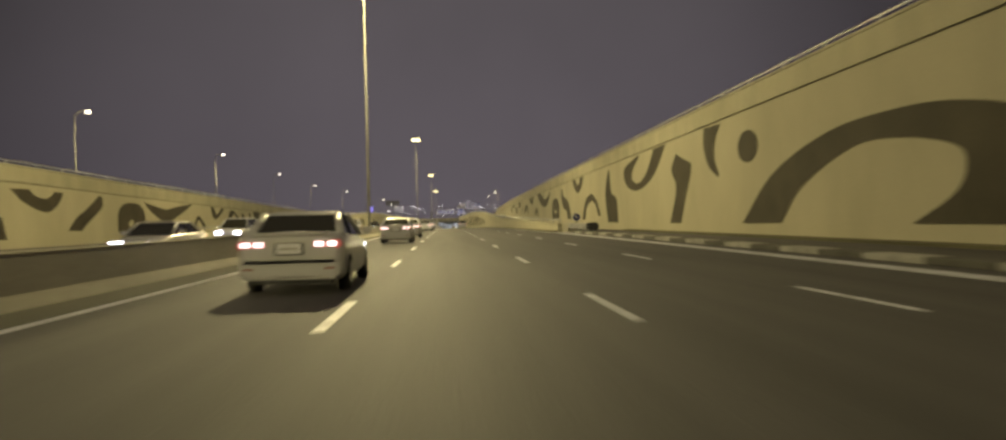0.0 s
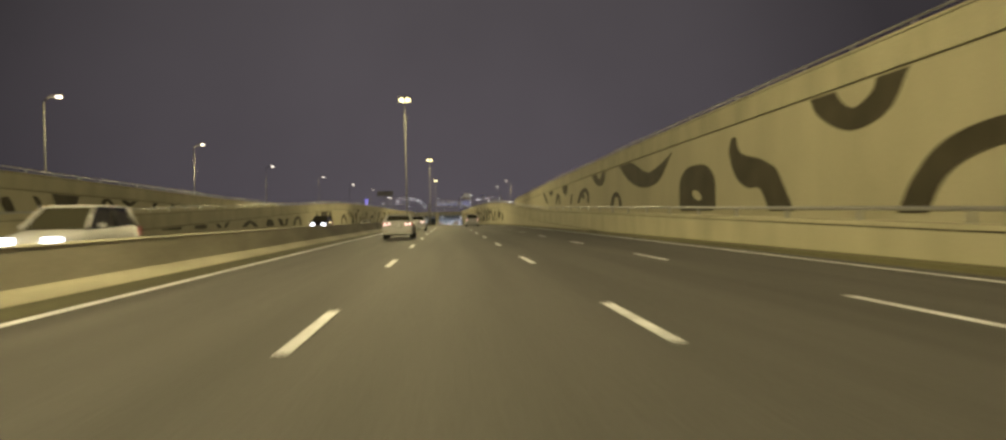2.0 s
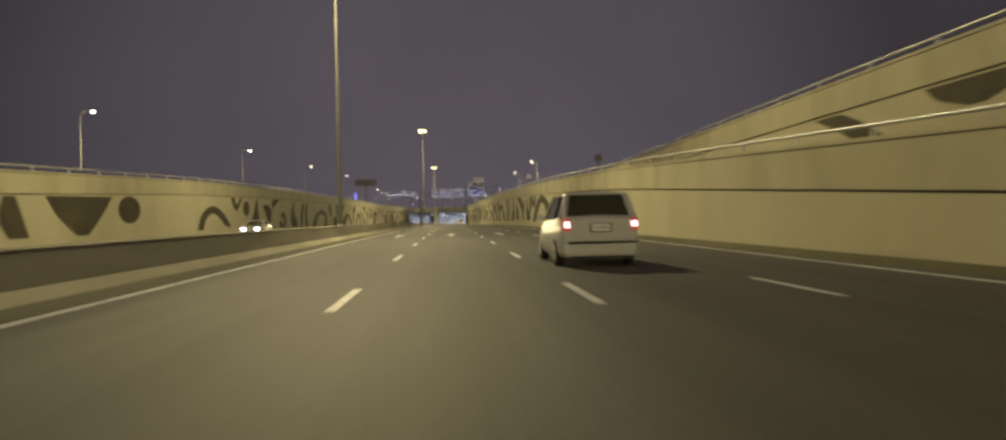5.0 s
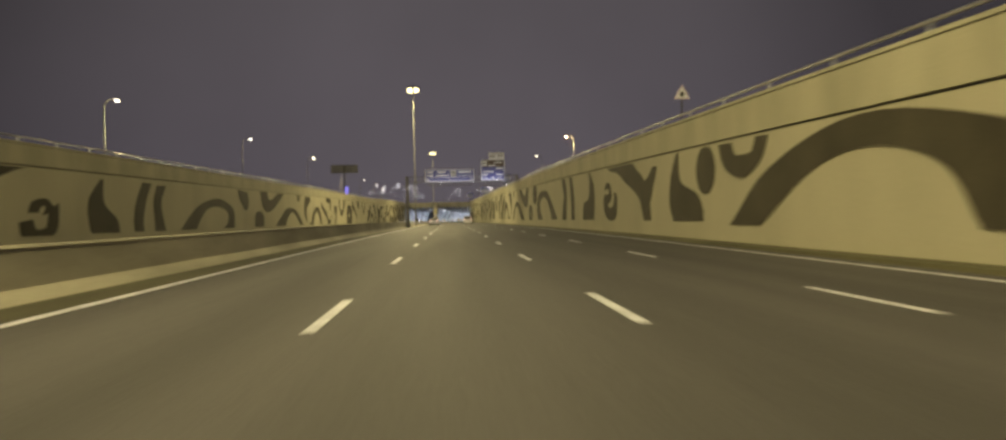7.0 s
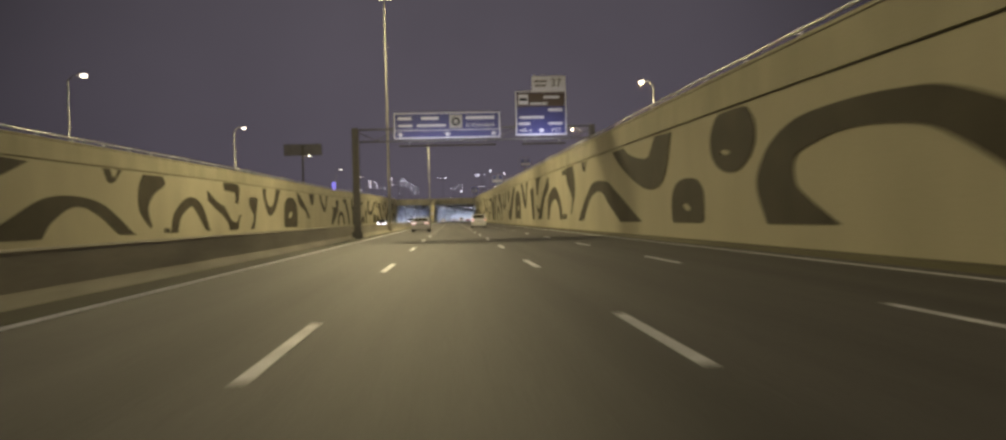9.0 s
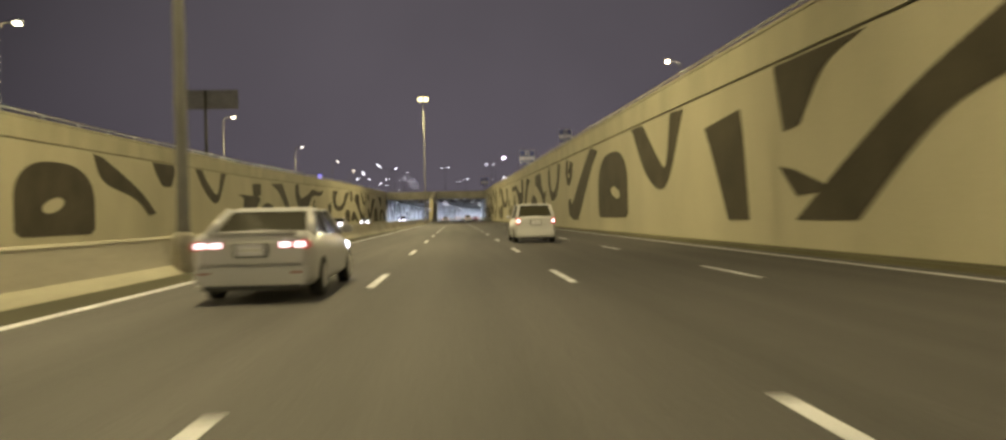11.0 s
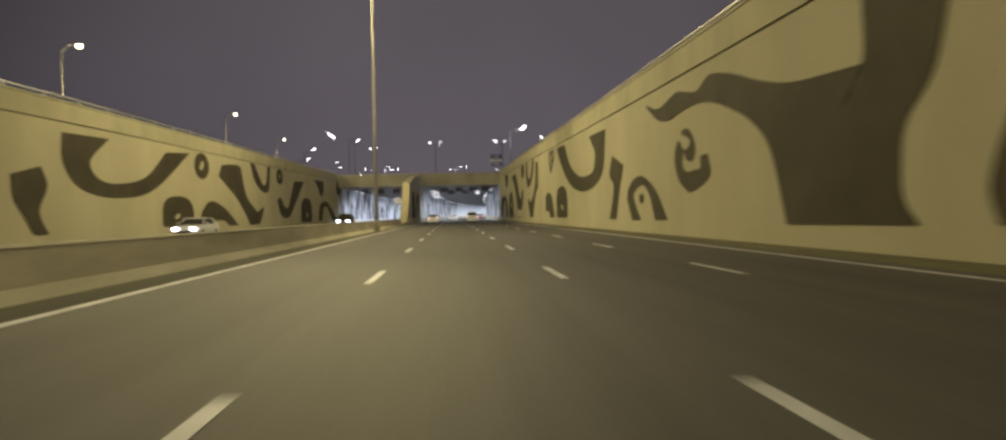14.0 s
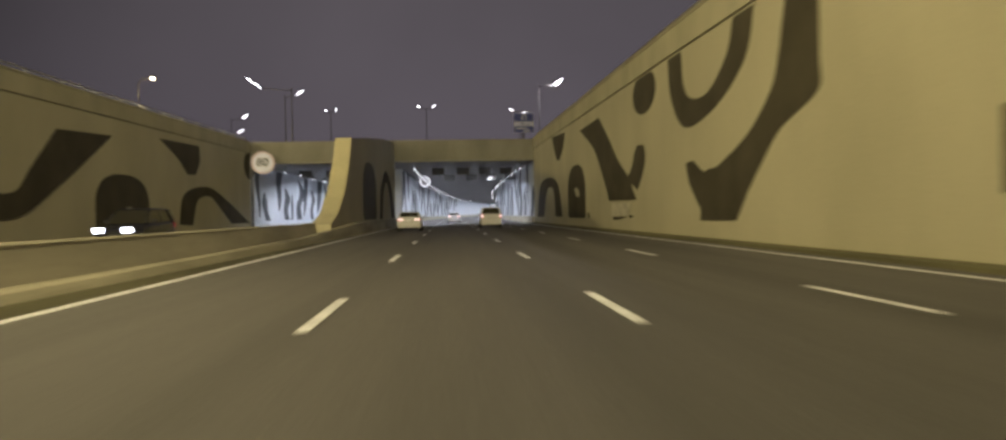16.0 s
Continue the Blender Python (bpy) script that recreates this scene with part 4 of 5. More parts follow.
band(LB, (133.96, 2.79, 134.75, 2.86), (134.56, 3.67, 135.7, 3.51))
band(LB, (139.19, 3.02, 140.18, 3.03), (140.21, 3.62, 141.01, 3.43), (142.14, 3.76, 142.12, 3.46), (144.44, 3.2, 143.32, 3.18))
band(LB, (146.79, 3.72, 151.2, 3.83), (147.98, 3.17, 150.1, 3.2))
band(LB, (107.3, 3.19, 108.21, 3.31), (107.43, 2.67, 108.66, 2.87), (108.01, 2.15, 109.11, 2.24))
band(LB, (111.33, 3.39, 111.94, 3.41), (111.83, 2.84, 112.46, 3.04), (112.16, 2.32, 112.7, 2.37))
band(LB, (114.07, 3.77, 118.6, 4.13), (114.6, 2.79, 118.11, 3.05), (115.75, 1.79, 116.77, 1.78))

# ---- the tunnel portal, the median wall and the two bores ----
def bend(y):
    return 0.0002 * max(0.0, y - PORTAL_Y) ** 2


portal = tagged(box("portal_beam", -23.2, 10.4, PORTAL_Y, PORTAL_Y + 1.2, 7.4, 9.65, M_BEAM), "pale concrete fascia beam over both tunnel mouths", "portal", kind="structure")
box("portal_rail", -23.2, 10.4, PORTAL_Y + 0.3, PORTAL_Y + 0.42, 9.65, 9.85, M_BEAM, portal)
tagged(loft("deck", along(PORTAL_Y + 1.2, 1000, 26), lambda y: [(-420, 7.5), (420, 7.5), (420, 9.6), (-420, 9.6)], M_EARTH), "ground over the tunnel", "deck", kind="structure")
tun = along(PORTAL_Y, 980, 12)
tagged(loft("tunnel_road", tun, lambda y: [(-23 + bend(y), -0.3), (11 + bend(y), -0.3), (11 + bend(y), -0.004), (-23 + bend(y), -0.004)], M_ASPHALT), "asphalt of the tunnel carriageways", "road", kind="structure")
TW_R = tagged(loft("tunnel_wall_right", tun, lambda y: [(9.8 + bend(y), 0), (11 + bend(y), 0), (11 + bend(y), 7.5), (9.8 + bend(y), 7.5)], M_TUNNEL), "white panelled tunnel wall with dark wavy mural stripes", "wall", kind="structure")
TW_L = tagged(loft("tunnel_wall_left", tun, lambda y: [(-23.4 + bend(y), 0), (-22.6 + bend(y), 0), (-22.6 + bend(y), 7.5), (-23.4 + bend(y), 7.5)], M_TUNNEL), "white panelled tunnel wall with dark wavy mural stripes", "wall", kind="structure")
TW_M = tagged(loft("tunnel_wall_middle", tun[1:], lambda y: [(-7.3 + bend(y), 0), (-6.3 + bend(y), 0), (-6.3 + bend(y), 7.5), (-7.3 + bend(y), 7.5)], M_TUNNEL), "white panelled wall between the tunnel bores", "wall", kind="structure")
tagged(loft("ceiling", tun, lambda y: [(-23.4 + bend(y), 7.3), (11 + bend(y), 7.3), (11 + bend(y), 7.49), (-23.4 + bend(y), 7.49)], M_CEILING), "dark tunnel soffit", "ceiling", kind="structure")
tagged(box("tunnel_end", -10, 60, 980, 981, -0.3, 7.5, M_CEILING), "dark end of the visible tunnel", "wall", kind="structure")
for x, nm in ((9.45, "tunnel_kerb_right"), (-6.3, "tunnel_kerb_left")):
    tagged(loft(nm, tun, lambda y: [(x + bend(y), 0), (x + 0.34 + bend(y), 0), (x + 0.34 + bend(y), 0.8), (x + 0.1 + bend(y), 0.8)], M_PLINTH), "pale concrete kerb along the tunnel wall", "kerb", kind="structure")

rng = random.Random(7)


def stripes(owner, x, side, y0, y1, wide):
    """Tall flame-like dark stripes on a tunnel wall, some of them forked or with a lone eye between."""
    def tongue(pts):
        rows = smooth(pts, 4)
        n, o = len(rows), 2 * len(rows)
        verts, faces = [], []
        for dx in (0.0, 0.03):
            for a, b, c, d in rows:
                verts += [(x + bend(a) + side * dx, a, b), (x + bend(c) + side * dx, c, d)]
        for i in range(n - 1):
            a = 2 * i
            faces += [(o + a, o + a + 1, o + a + 3, o + a + 2), (a, a + 2, o + a + 2, o + a), (a + 1, o + a + 1, o + a + 3, a + 3)]
        mesh("mural_stripe", verts, faces, M_TUNNELDARK, owner)

    y = y0
    while y < y1:
        grow = 1 + (y - PORTAL_Y) / 160
        w, lean = wide * rng.uniform(0.6, 1.3) * grow, wide * rng.uniform(-1.1, 1.1) * grow
        if rng.random() < 0.3:  # hangs from the top and tapers to a point
            z0, z1 = rng.uniform(1.2, 3.6), 7.2
            tongue([(y + lean, z0, y + lean + 0.15 * w, z0), (y + 0.6 * lean, z0 + 0.35 * (z1 - z0), y + 0.6 * lean + 0.7 * w, z0 + 0.3 * (z1 - z0)), (y, z0 + 0.7 * (z1 - z0), y + 0.9 * w, z0 + 0.7 * (z1 - z0)), (y + 0.2 * lean, z1, y + 0.2 * lean + 1.2 * w, z1)])
        else:  # rises from the kerb, bellies out and tapers
            z0, z1 = 0.85, rng.uniform(4.2, 7.2)
            tongue([(y, z0, y + w, z0), (y + 0.3 * lean - 0.25 * w, (2 * z0 + z1) / 3, y + 0.3 * lean + 0.6 * w, (2 * z0 + z1) / 3), (y + lean, (z0 + 2 * z1) / 3, y + lean + 1.1 * w, (z0 + 2 * z1) / 3), (y + 0.5 * lean, z1, y + 0.5 * lean + 0.25 * w, z1)])
            if rng.random() < 0.45:  # a thinner twin beside it
                tongue([(y + 1.35 * w, z0, y + 1.7 * w, z0), (y + 1.3 * w + 0.4 * lean, (z0 + z1) / 2, y + 1.75 * w + 0.4 * lean, (z0 + z1) / 2), (y + 1.4 * w + lean, 0.9 * z1, y + 1.5 * w + lean, 0.9 * z1)])
                y += 0.6 * w
        y += w + wide * rng.uniform(0.5, 1.3) * grow


stripes(TW_R, 9.8, -1, PORTAL_Y + 2, 800, 2.8)
stripes(TW_L, -22.6, 1, PORTAL_Y + 2, 760, 2.4)
stripes(TW_M, -6.3, 1, PORTAL_Y + 14, 800, 2.8)

# tunnel lamps in two chains in each bore
tl = tagged(holder("tunnel_lamp", 0, 0, 0), "bright cool-white lamp under the tunnel soffit", "lamp", "tunnel lamps")
box("housing", -0.12, 0.12, -0.4, 0.4, 0.1, 0.25, M_DARKMETAL, tl)
box("diffuser", -0.08, 0.08, -0.17, 0.17, 0.055, 0.099, M_LED, tl)
box("bracket", -0.03, 0.03, -0.05, 0.05, 0.251, 0.75, M_DARKMETAL, tl)
tl.location = (-4.2, PORTAL_Y + 4, 6.55)
for x, step, count in ((-4.2, 7.0, 40), (8.6, 7.0, 40), (-10.0, 9.0, 18), (-19.5, 9.0, 18)):
    for i in range(count):
        y = PORTAL_Y + 4 + step * i
        if (x, i) != (-4.2, 0):
            copy_thing(tl, pose(x + bend(y), y, 6.55))
# dark baffles hung under the soffit inside the mouth
bf = tagged(box("ceiling_baffle", -0.8, 0.8, -0.2, 0.2, -0.9, 0, M_BAFFLE), "dark square baffle panel under the tunnel soffit", "panel", "soffit baffles")
bf.location = (-1.5, PORTAL_Y + 12, 7.3)
for k, (x, y) in enumerate(((1.7, 12), (4.6, 12), (7.4, 12), (-0.2, 30), (3.2, 30), (6.2, 30), (9.2, 30), (-12, 14), (-15.5, 14), (-19, 14))):
    copy_thing(bf, pose(x + bend(PORTAL_Y + y), PORTAL_Y + y, 7.3))

# the dividing wall's flared end, in front of the portal
prof = [(536.5, 0.8), (539.3, 1.4), (541.6, 2.4), (543.3, 3.6), (544.8, 5.0), (545.8, 6.3), (547.0, 6.4), (556, 7.3), (570, 8.6), (583.99, 9.6)]
verts, faces = [], []
for x in (-7.35, -6.3):
    verts += [(x, y, z) for y, z in prof] + [(x, 583.99, 0), (x, 536.5, 0)]
n = len(prof) + 2
faces = [tuple(range(n)), tuple(range(n, 2 * n))] + [(i, (i + 1) % n, n + (i + 1) % n, n + i) for i in range(n)]
divider = tagged(mesh("dividing_wall", verts, faces, M_WALL), "cream concrete dividing wall with a flared curved end", "wall", kind="structure")
ev, ef = [], []
for x in (-7.34, -6.31):
    ev += [(x, y - 0.004, z + 0.004) for y, z in prof[:7]]
ef = [(i, i + 1, 8 + i, 7 + i) for i in range(6)]
mesh("end_face", ev, ef, M_ENDFACE, divider)
kerb_x = level(((498, -6.64), (545, -5.96), (600, -5.96)))
kerb_z = level(((498, 0.09), (530, 0.3), (546, 0.8), (600, 0.8)))
tagged(loft("divider_kerb", along(498, PORTAL_Y, 8), lambda y: [(kerb_x(y) - 0.34, 0), (kerb_x(y), 0), (kerb_x(y) - 0.1, kerb_z(y)), (kerb_x(y) - 0.34, kerb_z(y) + 0.02)], M_PLINTH), "pale concrete kerb along the dividing wall", "kerb", kind="structure")
DV = (divider, -6.3, 1, lambda y: 20.0)
oval(DV, 551.6, 561.5, 0.9, 5.4, None, True)
band(DV, (564.5, 0.9, 567.0, 0.9), (566.0, 3.6, 568.5, 3.2), (571.5, 5.6, 572.0, 4.5), (578.0, 4.2, 575.5, 3.4), (582.5, 0.9, 578.0, 0.9))


# ---- masts and street lamps ----
def high_mast(x, y, top_z):
    top = tagged(holder("high_mast", x, y, 0), "tall tapered steel mast with a ring of sodium floodlights", "light mast", "high masts")
    tube("pole", [(0, 0, 0.85), (0, 0, 1.4), (0, 0, top_z)], [0.17, 0.15, 0.07], M_MAST, top, 16)
    tube("base_collar", [(0, 0, 0.0), (0, 0, 0.9), (0, 0, 1.0)], [0.24, 0.24, 0.2], M_CONCRETE, top, 16)
    tube("head_frame", [(0.75 * math.cos(a * math.pi / 8), 0.75 * math.sin(a * math.pi / 8), top_z - 0.3) for a in range(17)], [0.05] * 17, M_STEEL, top, 6)
    for k in range(6):
        a = k * math.pi / 3
        cx, cy = 0.85 * math.cos(a), 0.85 * math.sin(a)
        lamp_head = box("floodlight", cx - 0.24, cx + 0.24, cy - 0.2, cy + 0.2, top_z - 0.62, top_z - 0.3, M_DARKMETAL, top, 0.03)
        # glowing block drawn taller than a lens, its extra height stands for bloom
        box("lens", cx - 0.22, cx + 0.22, cy - 0.22, cy + 0.18, top_z - 1.25, top_z - 0.63, M_SODIUM, lamp_head)
        tube("arm", [(0.1 * math.cos(a), 0.1 * math.sin(a), top_z - 0.2), (cx, cy, top_z - 0.28)], [0.035, 0.035], M_STEEL, top, 6)
    return top


for x, y, z, *_ in MASTS:
    high_mast(x, y, z)


def street_lamp(x, y, z0, z1, reach):
    """A post with one short arm; reach: how far the lantern stands out towards +x."""
    t = tagged(holder("street_lamp", x, y, z0), "slim grey lamp post with one lit pale lantern", "street lamp", "street lamps")
    h = z1 - z0
    tube("post", [(0, 0, -0.1), (0, 0, 0.6), (0, 0, h - 0.5)], [0.11, 0.08, 0.045], M_POLE, t)
    tube("arm", [(0, 0, h - 0.55), (reach * 0.3, 0, h - 0.05), (reach * 0.9, 0, h + 0.12)], [0.05, 0.045, 0.04], M_POLE, t, 8)
    head = box("lantern", reach * 0.9 - 0.35, reach * 0.9 + 0.35, -0.17, 0.17, h + 0.05, h + 0.2, M_DARKMETAL, t, 0.03)
    box("lens", reach * 0.9 - 0.2, reach * 0.9 + 0.2, -0.19, 0.15, h - 0.18, h + 0.049, M_LANTERN, head)
    return t


for x, y, z in LEFT_POSTS:
    ground_z = (rail_back_left(y) if y < 245 else rail_left(y)) - 1.0
    street_lamp(x - 1.53, y, ground_z, z + 0.05, 1.7)
for y in RIGHT_POSTS:
    street_lamp(25.7, y, rail_right(y) - 1.0, 17.8 + 0.01 * (y - 364), -1.7)


def led_post(x, y, z1, reach, both=False, lens=0.05):
    """A tall post on the land over the tunnel with long white LED lanterns."""
    t = tagged(holder("led_street_lamp", x, y, 9.6), "tall street lamp with bright white LED lanterns over the tunnel", "street lamp", "white street lamps")
    h = z1 - 9.6
    tube("post", [(0, 0, -0.1), (0, 0, h)], [0.1, 0.05], M_POLE, t)
    for s in ((1, -1) if both else (1,)):
        r0, r1 = s * reach * 0.68, s * reach
        tube("arm", [(0, 0, h - 0.4), (r0, 0, h)], [0.05, 0.04], M_POLE, t, 8)
        head = tube("lantern", [(r0, 0.1, h + 0.06), (r1, 0.1, h + 0.06 + abs(r1 - r0) * 0.7)], [0.09, 0.09], M_DARKMETAL, t, 8)
        tube("lens", [(r0, -0.08, h - 0.02), (r1, -0.08, h - 0.02 + abs(r1 - r0) * 0.7)], [lens, lens], M_LEDFAR, head, 8)
    return t


for x, y, z, r, two in ((-21.3, 601.5, 18.9, -6.0, False), (-23.1, 605.8, 18.6, 2.5, False), (-18.75, 619, 18.1, 0.95, True), (-4.0, 635, 20.7, 1.6, True), (15.8, 661, 23.4, -2.6, False), (16.0, 667, 23.8, 1.2, False), (15.3, 623.4, 22.8, 4.0, False), (29.6, 658, 23.9, -2.5, False), (-38.7, 634.7, 19.1, 3.0, False), (-41.2, 640.5, 17.0, 3.0, False), (-21, 734, 17.5, 1.7, True), (1.2, 734, 19.3, 1.5, True), (5.2, 745, 18.2, 1.3, False)):
    led_post(x, y, z, r, two)
far = random.Random(21)
for k in range(16):  # those farther off over the city
    led_post(-95 + 11.5 * k + far.uniform(-4, 4), far.uniform(770, 990), far.uniform(16, 24), far.uniform(1.2, 1.7), k % 3 == 0, 0.11)
for k in range(18):  # two crowds of taller ones round a junction in the distance
    led_post(far.uniform(-64, -28) if k % 2 else far.uniform(20, 66), far.uniform(760, 980), far.uniform(22, 31), far.uniform(1.4, 2.2), k % 5 == 0, 0.13)
totem = tagged(holder("lit_totem", -73, 750, 9.6), "tall violet illuminated sign on a slim pylon beyond the wall", "illuminated sign")
box("pylon", -0.5, 0.5, 0.0, 0.5, -0.1, 11.0, M_GANTRY, totem, 0.05)
box("casing", -1.3, 1.3, -0.05, 0.55, 11.0, 16.6, M_DARKMETAL, totem, 0.08)
box("lit_panel", -1.1, 1.1, -0.1, -0.051, 11.2, 16.4, M_TOTEM, totem)
# the back of a wide sign that faces the traffic on the side road
back = tagged(holder("direction_sign", -30.5, 430, rail_left(430) - 1.0), "dark back of a wide road sign on one grey post", "road sign")
bh = 15.2 - (rail_left(430) - 1.0)
tube("post", [(0, 0, -0.1), (0, 0, bh + 2.3)], [0.2, 0.16], M_POLE, back, 12)
box("plate", -3.9, 3.9, 0.3, 0.36, bh, bh + 2.4, M_SIGNBACK, back, 0.02)
for dz in (0.5, 1.9):
    box("backing_rail", -3.6, 3.6, 0.17, 0.299, bh + dz - 0.06, bh + dz + 0.06, M_SIGNBACK, back)

# ---- overhead sign gantry ----
GY = SIGN_Y + 0.1
gantry = tagged(holder("sign_gantry", -7.2, GY, 0), "steel gantry across the carriageway that carries direction signs", "gantry")


def under(ob, owner):
    ob.parent, ob.matrix_parent_inverse = owner, owner.matrix_basis.inverted()
    return ob


under(box("column", -6.75, -6.3, GY + 0.1, GY + 0.55, 0, 7.7, M_GANTRY), gantry)
under(box("column_base", -6.9, -6.2, GY + 0.0, GY + 0.65, 0, 0.5, M_GANTRY, None, 0.05), gantry)
under(box("column", 10.0, 10.4, GY + 0.35, GY + 0.75, 4.2, 7.7, M_GANTRY), gantry)
for dz in (6.75, 7.6):
    under(box("chord", -6.6, 10.4, GY + 0.42, GY + 0.6, dz - 0.05, dz + 0.05, M_GANTRY), gantry)
for i in range(12):
    xa = -6.5 + i * 1.4
    za, zb = (6.85, 7.5) if i % 2 else (7.5, 6.85)
    under(tube("brace", [(xa, GY + 0.53, za), (xa + 1.4, GY + 0.53, zb)], [0.03, 0.03], M_GANTRY, None, 6), gantry)


def sign(x0, x1, z0, z1, y, mat, label, border=0.09, edge=None):
    t = tagged(holder("direction_sign", (x0 + x1) / 2, y, z0), label, "road sign")
    under(box("plate", x0, x1, y, y + 0.06, z0, z1, edge or M_SIGNWHITE, None, 0.01), t)
    under(box("face", x0 + border, x1 - border, y - 0.012, y - 0.001, z0 + border, z1 - border, mat), t)
    under(box("backing_rail", x0 + 0.3, x1 - 0.3, y + 0.061, y + 0.38, (z0 + z1) / 2 - 0.06, (z0 + z1) / 2 + 0.06, M_STEEL), t)
    return t


def bars(t, rows, mat, y):
    for x, z, w, h in rows:
        under(box("text_bar", x - w / 2, x + w / 2, y - 0.02, y - 0.0125, z - h / 2, z + h / 2, mat), t)


def down_arrow(t, x, z, s, y):
    v = [(x, z - s), (x + s * 1.2, z + 0.2 * s), (x + 0.35 * s, z + 0.1 * s), (x + 0.35 * s, z + 0.6 * s), (x - 0.35 * s, z + 0.6 * s), (x - 0.35 * s, z + 0.1 * s), (x - s * 1.2, z + 0.2 * s)]
    n = len(v)
    ob = mesh("arrow", [(a, y - 0.013, b) for a, b in v] + [(a, y - 0.022, b) for a, b in v], [tuple(range(n)), tuple(range(n, 2 * n))] + [(i, (i + 1) % n, n + (i + 1) % n, n + i) for i in range(n)], M_SIGNWHITE)
    under(ob, t)


# trays and arms added under the signs to carry the added fill lights
for x, w in ((-0.1, 6.6), (6.5, 3.0)):
    under(box("floodlight_tray", x - w / 2, x + w / 2, SIGN_Y - 1.2, SIGN_Y - 1.0, 6.2, 6.3, M_GANTRY), gantry)
    for s in (-0.4, 0.4):
        under(tube("tray_arm", [(x + s * w, SIGN_Y - 1.1, 6.25), (x + s * w, GY + 0.5, 6.72)], [0.03, 0.03], M_GANTRY, None, 6), gantry)
SY = GY - 0.1
big = sign(-3.8, 3.6, 6.85, 8.65, SY, M_BLUE, "wide blue overhead direction sign with white lane arrows")
bars(big, [(-0.1, 7.43, 7.2, 0.05)], M_SIGNWHITE, SY)
for x in (-3.35, -0.1, 3.15):
    down_arrow(big, x, 7.17, 0.2, SY)
bars(big, [(-3.05, 8.25, 0.95, 0.2), (-1.3, 8.25, 1.2, 0.2), (-1.2, 7.75, 2.0, 0.16), (2.2, 8.25, 2.0, 0.22), (-3.0, 7.75, 0.95, 0.16)], M_SIGNWHITE, SY)
under(words("lettering", "Al Kharaitiyat", 2.2, SY - 0.02, 7.75, 0.36, M_SIGNWHITE), big)
under(box("route_panel", 0.05, 0.95, SY - 0.02, SY - 0.0125, 7.55, 8.48, M_YELLOW), big)
under(disc("route_ring", 0.5, SY - 0.03, 8.0, 0.3, 0.009, M_BLACK, None, 20, 0.16), big)
tall = sign(4.7, 8.3, 6.95, 10.05, SY, M_BLUE, "square blue exit sign with a brown panel above")
under(box("brown_panel", 4.82, 8.18, SY - 0.02, SY - 0.0125, 8.95, 9.93, M_BROWN), tall)
under(box("symbol_panel", 4.92, 5.6, SY - 0.03, SY - 0.0205, 9.1, 9.8, M_SIGNWHITE), tall)
under(box("symbol", 5.0, 5.52, SY - 0.04, SY - 0.031, 9.35, 9.57, M_BLACK), tall)
bars(tall, [(7.25, 9.6, 1.1, 0.16), (6.35, 9.15, 1.2, 0.14)], M_SIGNWHITE, SY - 0.008)
bars(tall, [(7.5, 8.7, 1.0, 0.2), (5.85, 8.2, 1.7, 0.18), (5.3, 7.75, 0.8, 0.18), (7.5, 7.75, 1.0, 0.16)], M_SIGNWHITE, SY)
under(words("lettering", "400 m", 5.4, SY - 0.02, 7.28, 0.34, M_SIGNWHITE), tall)
under(words("lettering", "EXIT", 7.55, SY - 0.02, 7.28, 0.34, M_SIGNWHITE), tall)
down_arrow(tall, 6.5, 7.3, 0.2, SY)
exit_no = sign(5.9, 8.3, 10.06, 11.1, SY, M_SIGNWHITE, "small white exit number sign above the blue one", 0.04)
under(words("lettering", "37", 7.6, SY - 0.03, 10.58, 0.8, M_BLACK), exit_no)
bars(exit_no, [(6.5, 10.72, 0.9, 0.12), (6.5, 10.42, 0.8, 0.12)], M_BROWN, SY)

